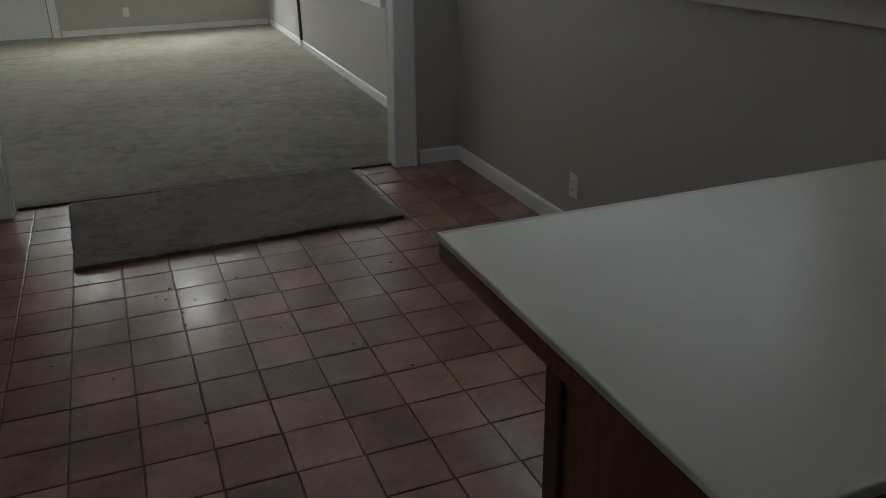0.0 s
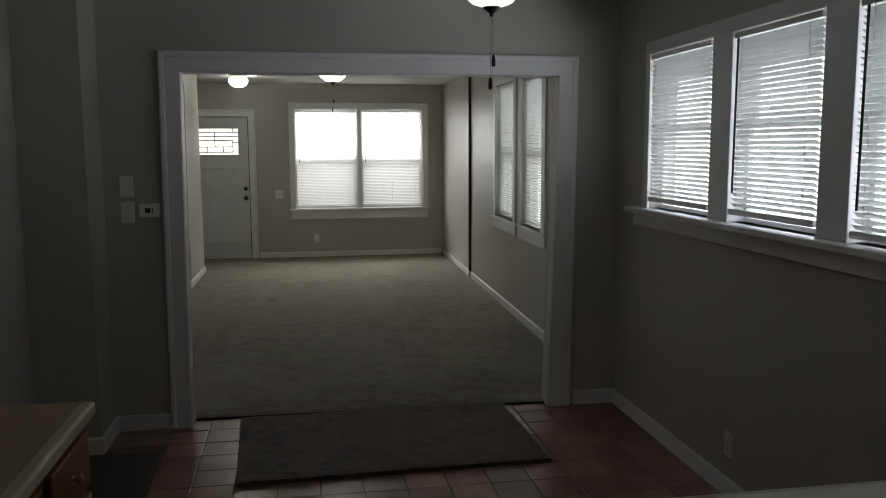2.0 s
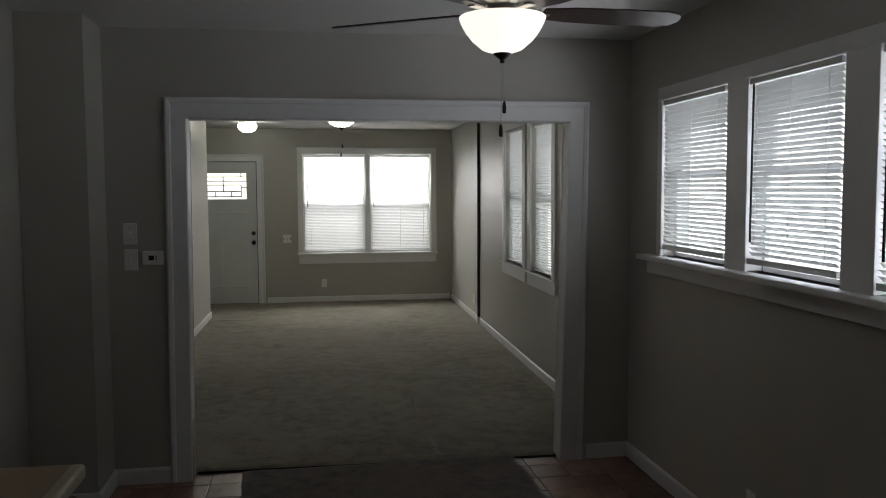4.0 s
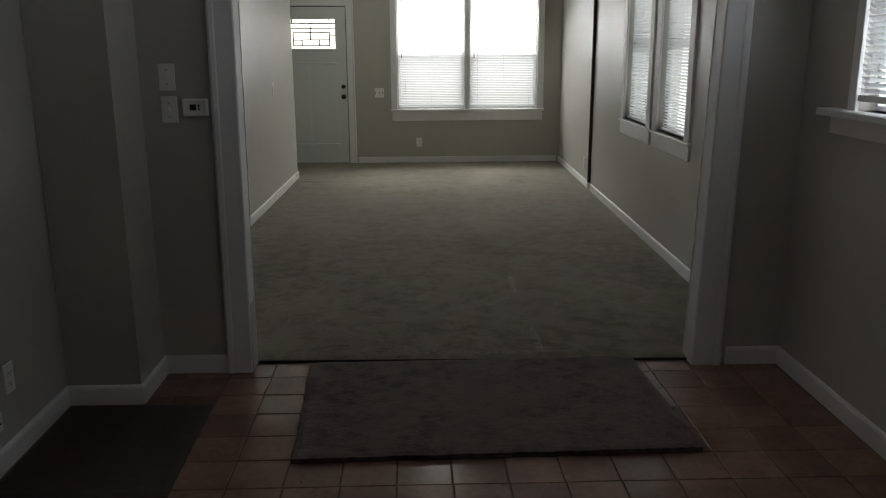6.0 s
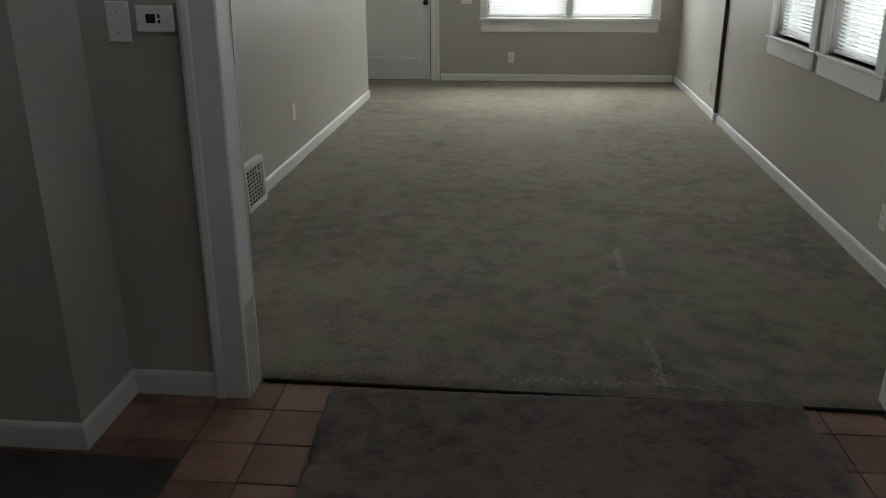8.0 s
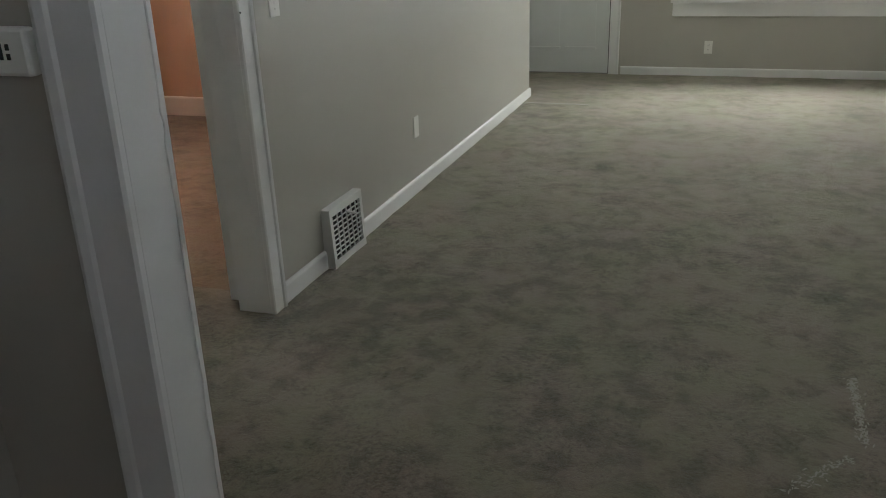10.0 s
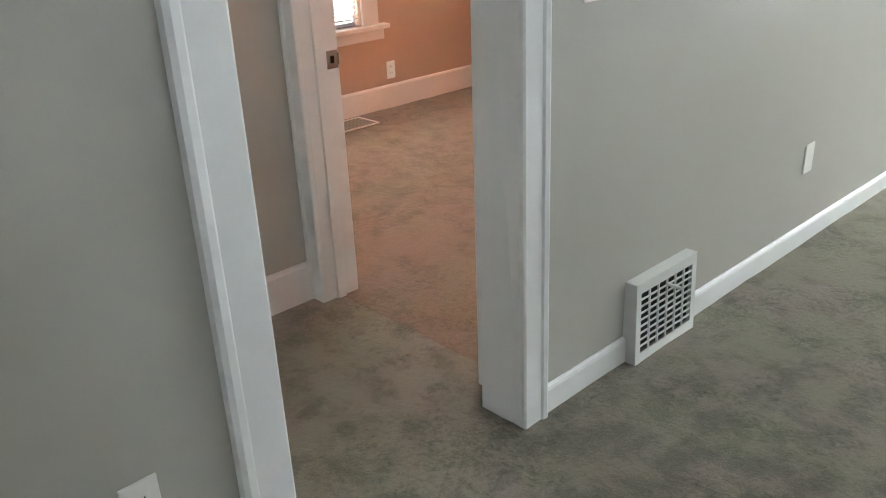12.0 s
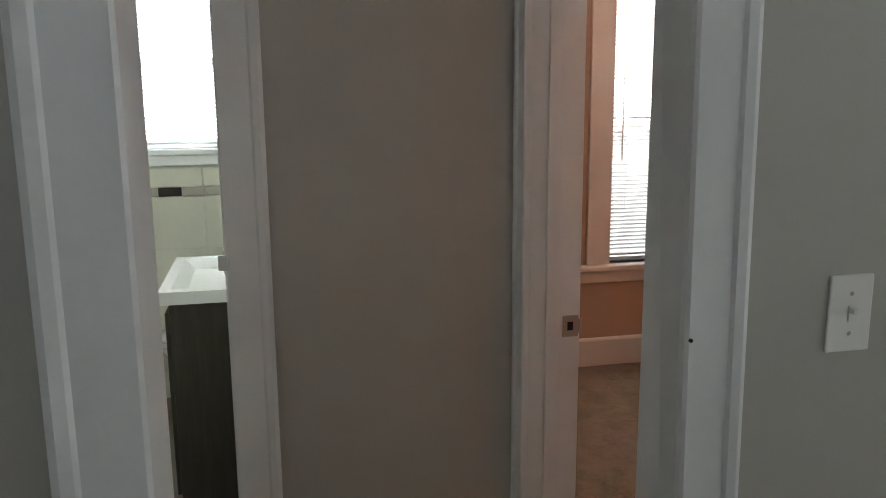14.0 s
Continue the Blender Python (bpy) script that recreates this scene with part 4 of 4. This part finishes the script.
counter("countertop", -1.718, -0.886, -3.20, -2.442, "tan laminate countertop with a worn cream rolled edge", -0.886, mat=CREAM)
tan = [o for o in scene.objects if o.name == "countertop"][0]
part("work_surface", boxed(-1.716, -0.918, -3.198, -2.458, 0.9152, 0.9168), TAN, tan, "tan laminate work surface")
peninsula_top = counter("countertop", 0.148, 1.55, -4.125, -3.30, "off-white laminate peninsula top with a rolled rim", 0.148, 0.899)
for b in ((0.1465, 0.156, -4.125, -3.2985), (0.156, 1.55, -3.308, -3.2985), (0.156, 1.55, -4.1265, -4.117)):
    part("rim", boxed(b[0], b[1], b[2], b[3], 0.902, 0.9166, bevel=0.003, segs=3), LAMINATE, peninsula_top, "worn raised laminate rim")


def peninsula():
    p = thing("peninsula_cabinet", "dark oak peninsula cabinet under the overhanging countertop", "cabinet")
    part("body", boxed(0.175, 1.55, -4.08, -3.70, 0.09, 0.863, bevel=0.002), OAK, p)
    part("end_stile", boxed(0.160, 0.176, -3.74, -3.695, 0.0, 0.863, bevel=0.003), OAKDARK, p)
    part("end_panel", boxed(0.168, 0.176, -4.07, -3.74, 0.02, 0.862, bevel=0.002), OAK, p)
    part("toe_kick", boxed(0.20, 1.55, -4.05, -3.74, 0.0, 0.09), OAKDARK, p)
    part("edge_band", boxed(0.150, 1.55, -4.123, -3.302, 0.864, 0.8985, bevel=0.002), OAK, p, "wood-toned edge band")


peninsula()


def kitchen_range():
    r = thing("kitchen_range", "white enamel kitchen range beside the oak cabinet", "stove")
    part("body", boxed(-1.68, -0.90, -3.965, -3.207, 0.05, 0.885, bevel=0.006), APPLIANCE, r)
    part("cooktop", boxed(-1.68, -0.865, -3.968, -3.204, 0.886, 0.915, bevel=0.012), APPLIANCE, r)
    part("oven_door", boxed(-0.899, -0.865, -3.955, -3.217, 0.22, 0.76, bevel=0.01), APPLIANCE, r)
    part("drawer", boxed(-0.899, -0.868, -3.955, -3.217, 0.06, 0.205, bevel=0.008), APPLIANCE, r)
    part("control_panel", boxed(-0.899, -0.87, -3.955, -3.217, 0.775, 0.88, bevel=0.008), APPLIANCE, r)
    bm = bmesh.new()
    rod(bm, (-0.83, -3.90, 0.715), (-0.83, -3.27, 0.715), 0.011, 12)
    for y in (-3.88, -3.29):
        rod(bm, (-0.866, y, 0.715), (-0.83, y, 0.715), 0.008, 8)
    part("handle", bm, APPLIANCE, r)
    for k in range(5):
        bm = bmesh.new()
        lathe(bm, ((0, 0.03), (0.016, 0.028), (0.02, 0.006), (0.024, 0)), 18, pose(-0.87, -3.86 + 0.14 * k, 0.828, 90, 0, 90))
        part("control_knob", bm, SCREEN, r, smooth=True)
    part("back_panel", boxed(-1.715, -1.66, -3.965, -3.207, 0.915, 1.09, bevel=0.01), APPLIANCE, r)
    for x, y in ((-1.45, -3.78), (-1.45, -3.40), (-1.10, -3.78), (-1.10, -3.40)):
        bm = bmesh.new()
        for rr in (0.03, 0.055, 0.08):
            lathe(bm, ((rr - 0.005, 0.918), (rr - 0.003, 0.923), (rr + 0.003, 0.923), (rr + 0.005, 0.918)), 24, pose(x, y, 0))
        part("burner", bm, BLACKMETAL, r)


kitchen_range()


def rug(name, corners, z, th, mat, label, category, seed, fray=0.006, cell=0.025):
    """A loose piece of carpet: thick edge, slightly ragged outline, uneven top."""
    rng = random.Random(seed)
    (ax, ay), (bx, by), (cx, cy), (dx, dy) = corners
    nu, nv = int(math.hypot(bx - ax, by - ay) / cell), int(math.hypot(dx - ax, dy - ay) / cell)
    bm, grid = bmesh.new(), []
    for j in range(nv + 1):
        row = []
        for i in range(nu + 1):
            u, v = i / nu, j / nv
            x = (ax * (1 - u) + bx * u) * (1 - v) + (dx * (1 - u) + cx * u) * v
            y = (ay * (1 - u) + by * u) * (1 - v) + (dy * (1 - u) + cy * u) * v
            rim = i in (0, nu) or j in (0, nv)
            if rim:
                x += rng.uniform(-fray, fray)
                y += rng.uniform(-fray, fray) * 0.5
            h = 0.0025 * noise.noise((x * 7, y * 7, 2.0)) + 0.0015 * noise.noise((x * 31, y * 31, 2.0))
            row.append(bm.verts.new((x, y, z + th + h - (0.003 if rim else 0))))
        grid.append(row)
    for j in range(nv):
        for i in range(nu):
            bm.faces.new((grid[j][i], grid[j][i + 1], grid[j + 1][i + 1], grid[j + 1][i]))
    loop = grid[0] + [r[-1] for r in grid[1:]] + grid[-1][-2::-1] + [r[0] for r in grid[-2:0:-1]]
    outline = [v.co.copy() for v in loop]
    mid = [bm.verts.new((p.x, p.y, z + 0.005)) for p in outline]
    for k in range(len(loop)):
        q = (k + 1) % len(loop)
        bm.faces.new((loop[k], mid[k], mid[q], loop[q]))
    ob = thing(name, label, category)
    part("woven_top", bm, mat, ob)
    bm = bmesh.new()
    up = [bm.verts.new((p.x, p.y, z + 0.0045)) for p in outline]
    low = [bm.verts.new((p.x, p.y, z)) for p in outline]
    for k in range(len(up)):
        q = (k + 1) % len(up)
        bm.faces.new((up[k], low[k], low[q], up[q]))
    bm.faces.new(low)
    part("backing", bm, GROUT, ob, "dark woven backing")
    return ob


rug("carpet_remnant", ((-0.669, -0.915), (0.88, -0.883), (0.85, 0.062), (-0.718, 0.04)), 0.001, 0.024, MATPILE,
    "dark brown carpet remnant laid over the tiles at the opening", "rug", 3)
rug("doormat", ((-1.69, -1.13), (-1.062, -1.13), (-1.083, -0.388), (-1.69, -0.378)), 0.001, 0.008, DARKMAT,
    "thin charcoal mat lying in the kitchen corner", "mat", 5, 0.002)


# ---- bathroom ----
def vanity():
    v = thing("bathroom_vanity", "espresso wood vanity with a white moulded sink top", "vanity")
    part("body", boxed(-4.07, -3.50, 0.535, 1.045, 0.02, 0.80, bevel=0.003), ESPRESSO, v)
    part("door", boxed(-4.05, -3.80, 0.517, 0.534, 0.08, 0.76, bevel=0.003), ESPRESSO, v)
    part("door", boxed(-3.77, -3.52, 0.517, 0.534, 0.08, 0.76, bevel=0.003), ESPRESSO, v)
    bm = bmesh.new()
    x0, x1, y0, y1, z0, z1 = -4.10, -3.472, 0.505, 1.045, 0.80, 0.845
    box(bm, x0, x1, y0, y1, z0, z1)
    top = max(bm.faces, key=lambda f: f.calc_center_median().z)
    bmesh.ops.inset_region(bm, faces=[top], thickness=0.055)
    bmesh.ops.inset_region(bm, faces=[top], thickness=0.06)
    for w in top.verts:
        w.co.z -= 0.06 if w.co.y > 0.75 else 0.035
    part("sink_top", bm, PORCELAIN, v, "white moulded sink top")
    bm = bmesh.new()
    rod(bm, (-3.79, 0.98, 0.845), (-3.79, 0.98, 0.95), 0.014, 14)
    rod(bm, (-3.79, 0.985, 0.94), (-3.79, 0.86, 0.925), 0.010, 12)
    for x in (-3.86, -3.72):
        rod(bm, (x, 0.98, 0.845), (x, 0.98, 0.885), 0.013, 12)
    part("faucet", bm, CHROME, v, "chrome faucet", True)


vanity()


def toilet():
    t_ = thing("toilet", "white porcelain toilet between the vanity and the wall", "toilet", m=pose(-4.41, 0.72, 0))
    def egg(bm, rings):
        last = None
        for z, rx, ry, cy in rings:
            ring = [bm.verts.new((rx * math.cos(a), cy + ry * math.sin(a) * (1.0 if math.sin(a) > 0 else 1.1), z)) for a in [2 * math.pi * k / 32 for k in range(32)]]
            if last:
                for k in range(32):
                    bm.faces.new((last[k], last[(k + 1) % 32], ring[(k + 1) % 32], ring[k]))
            else:
                bm.faces.new(ring[::-1])
            last = ring
        bm.faces.new(last)
        return bm
    part("bowl", egg(bmesh.new(), ((0.0, 0.11, 0.19, 0.02), (0.05, 0.10, 0.18, 0.02), (0.20, 0.12, 0.20, 0.0), (0.33, 0.17, 0.25, -0.05), (0.39, 0.185, 0.27, -0.06))), PORCELAIN, t_, smooth=True)
    part("seat", egg(bmesh.new(), ((0.392, 0.19, 0.275, -0.06), (0.40, 0.195, 0.28, -0.06), (0.415, 0.19, 0.275, -0.06))), PORCELAIN, t_, smooth=True)
    part("lid", egg(bmesh.new(), ((0.418, 0.19, 0.275, -0.06), (0.43, 0.192, 0.277, -0.06), (0.442, 0.175, 0.26, -0.06))), PORCELAIN, t_, smooth=True)
    part("tank", boxed(-0.2, 0.2, 0.13, 0.325, 0.40, 0.74, bevel=0.02, segs=3), PORCELAIN, t_)
    part("tank_lid", boxed(-0.21, 0.21, 0.12, 0.328, 0.742, 0.78, bevel=0.01, segs=3), PORCELAIN, t_)
    part("flush_lever", boxed(-0.17, -0.11, 0.108, 0.128, 0.68, 0.70, bevel=0.004), CHROME, t_)


toilet()

wains = thing("trim_bath_wainscot", "ivory tiled bathroom wainscot with a dark mosaic strip", "wall tile", kind="structure")
part("adhesive_bed", boxed(-4.75, -4.746, -1.18, 1.048, 0.006, 1.16), BATHTILE, wains)
for j in range(4):
    for k in range(9):
        y = -1.17 + 0.25 * k
        bm = boxed(-4.746, -4.738, y, min(y + 0.2492, 1.046), 0.012 + 0.252 * j, 0.012 + 0.252 * j + 0.2514, bevel=0.0008, segs=1)
        part("tile", bm, BATHTILE, wains)
for k in range(20):
    y = -1.17 + 0.11 * k
    part("mosaic_piece", boxed(-4.746, -4.737, y, y + 0.107, 1.024, 1.066, bevel=0.001, segs=1), MOSAIC_DARK if k % 3 == 2 else MOSAIC_PALE, wains)
for k in range(9):
    y = -1.17 + 0.25 * k
    part("tile", boxed(-4.746, -4.738, y, min(y + 0.247, 1.046), 1.07, 1.158, bevel=0.0015, segs=1), BATHTILE, wains)

# ---- small dirt ----
rng = random.Random(8)
bm = bmesh.new()
for k in range(26):
    x, y = rng.uniform(-0.9, 0.7), rng.uniform(-2.6, -1.0)
    if k < 10:
        x, y = -0.15 + rng.gauss(0, 0.16), -1.45 + rng.gauss(0, 0.08)
    r = rng.uniform(0.003, 0.007)
    bmesh.ops.create_icosphere(bm, subdivisions=1, radius=r, matrix=Matrix.Translation((x, y, 0.001 + r * 0.3)) @ Matrix.Diagonal((rng.uniform(0.7, 1.6), 1, 0.45, 1)))
tagged(link("crumbs", bm, CRUMB), "dark crumbs and grit scattered on the tiles", "debris", kind="stuff")
bm = bmesh.new()
for x, y, dx, dy, n_ in ((0.42, 0.15, 0.0, 0.36, 26), (0.40, 1.12, 0.01, 0.38, 30), (0.18, 0.86, 0.17, 0.19, 12), (-0.3, 0.16, 0.9, -0.01, 14), (0.62, 0.91, 0.0, 0.0, 2)):
    for k in range(n_ * 7):
        f = rng.random()
        ang = math.atan2(dy, dx) + rng.gauss(0, 0.7) if n_ > 2 else rng.uniform(0, 3)
        px, py = x + dx * f + rng.gauss(0, 0.010), y + dy * f + rng.gauss(0, 0.010)
        bmesh.ops.create_icosphere(bm, subdivisions=1, radius=rng.uniform(0.0026, 0.0046), matrix=Matrix.Translation((px, py, pile(py) + 0.004))
                                   @ Matrix.Rotation(ang, 4, "Z") @ Matrix.Diagonal((rng.uniform(1.2, 2.8), 0.6, 0.3, 1)))
tagged(link("carpet_lint", bm, LINT), "pale lint and scuffed fibres on the carpet", "lint", kind="stuff")

g = boxed(-400, 400, -400, 400, -0.9, -0.6)
tagged(link("ground", g, GROUND), "grassy ground outside the house", "ground", kind="structure")

# ---- kitchen tiles ----
tiles = thing("floor_kitchen_tiles", "glazed terracotta floor tiles with dark joints", "floor", kind="structure")
P, J = 0.2, 0.0016
xs = [-1.72] + [-0.468 + P * k for k in range(-6, 11)]
xs[-1] = 1.552
ys = [0.094] + [-0.08 - P * k for k in range(0, 33)]
shared, rest = {}, bmesh.new()
rng = random.Random(4)


def tile_mesh(w, d):
    key = (round(w, 3), round(d, 3))
    if key not in shared:
        bm = bmesh.new()
        top = [bm.verts.new((sx * (w / 2 - 0.003), sy * (d / 2 - 0.003), 0)) for sx, sy in ((-1, -1), (1, -1), (1, 1), (-1, 1))]
        mid = [bm.verts.new((sx * (w / 2 - 0.001), sy * (d / 2 - 0.001), -0.0012)) for sx, sy in ((-1, -1), (1, -1), (1, 1), (-1, 1))]
        low = [bm.verts.new((sx * w / 2, sy * d / 2, -0.0105)) for sx, sy in ((-1, -1), (1, -1), (1, 1), (-1, 1))]
        bm.faces.new(top)
        for a, b in ((top, mid), (mid, low)):
            for k in range(4):
                bm.faces.new((a[k], b[k], b[(k + 1) % 4], a[(k + 1) % 4]))
        bmesh.ops.recalc_face_normals(bm, faces=bm.faces)
        me = bpy.data.meshes.new("tile")
        bm.to_mesh(me)
        bm.free()
        me.materials.append(TILE)
        shared[key] = me
    return shared[key]


for j in range(len(ys) - 1):
    for i in range(len(xs) - 1):
        x0, x1, y0, y1 = xs[i] + J, xs[i + 1] - J, ys[j + 1] + J, ys[j] - J
        if x1 - x0 < 0.01:
            continue
        cx, cy = (x0 + x1) / 2, (y0 + y1) / 2
        m = pose(cx - 0.012 * (cy + 1.8), cy, 0.0, rng.gauss(0, 0.36), rng.gauss(0, 0.36), rng.uniform(-0.5, 0.5))
        if cy > -3.55:
            ob = new("tile", tile_mesh(x1 - x0, y1 - y0))
            ob.parent = tiles
            ob.matrix_basis = m
        else:
            n0 = len(rest.verts)
            rest.from_mesh(tile_mesh(x1 - x0, y1 - y0))
            rest.verts.ensure_lookup_table()
            for v in rest.verts[n0:]:
                v.co = m @ v.co
more = link("tile_field", rest, TILE, tiles)
tagged(more, kind="stuff")
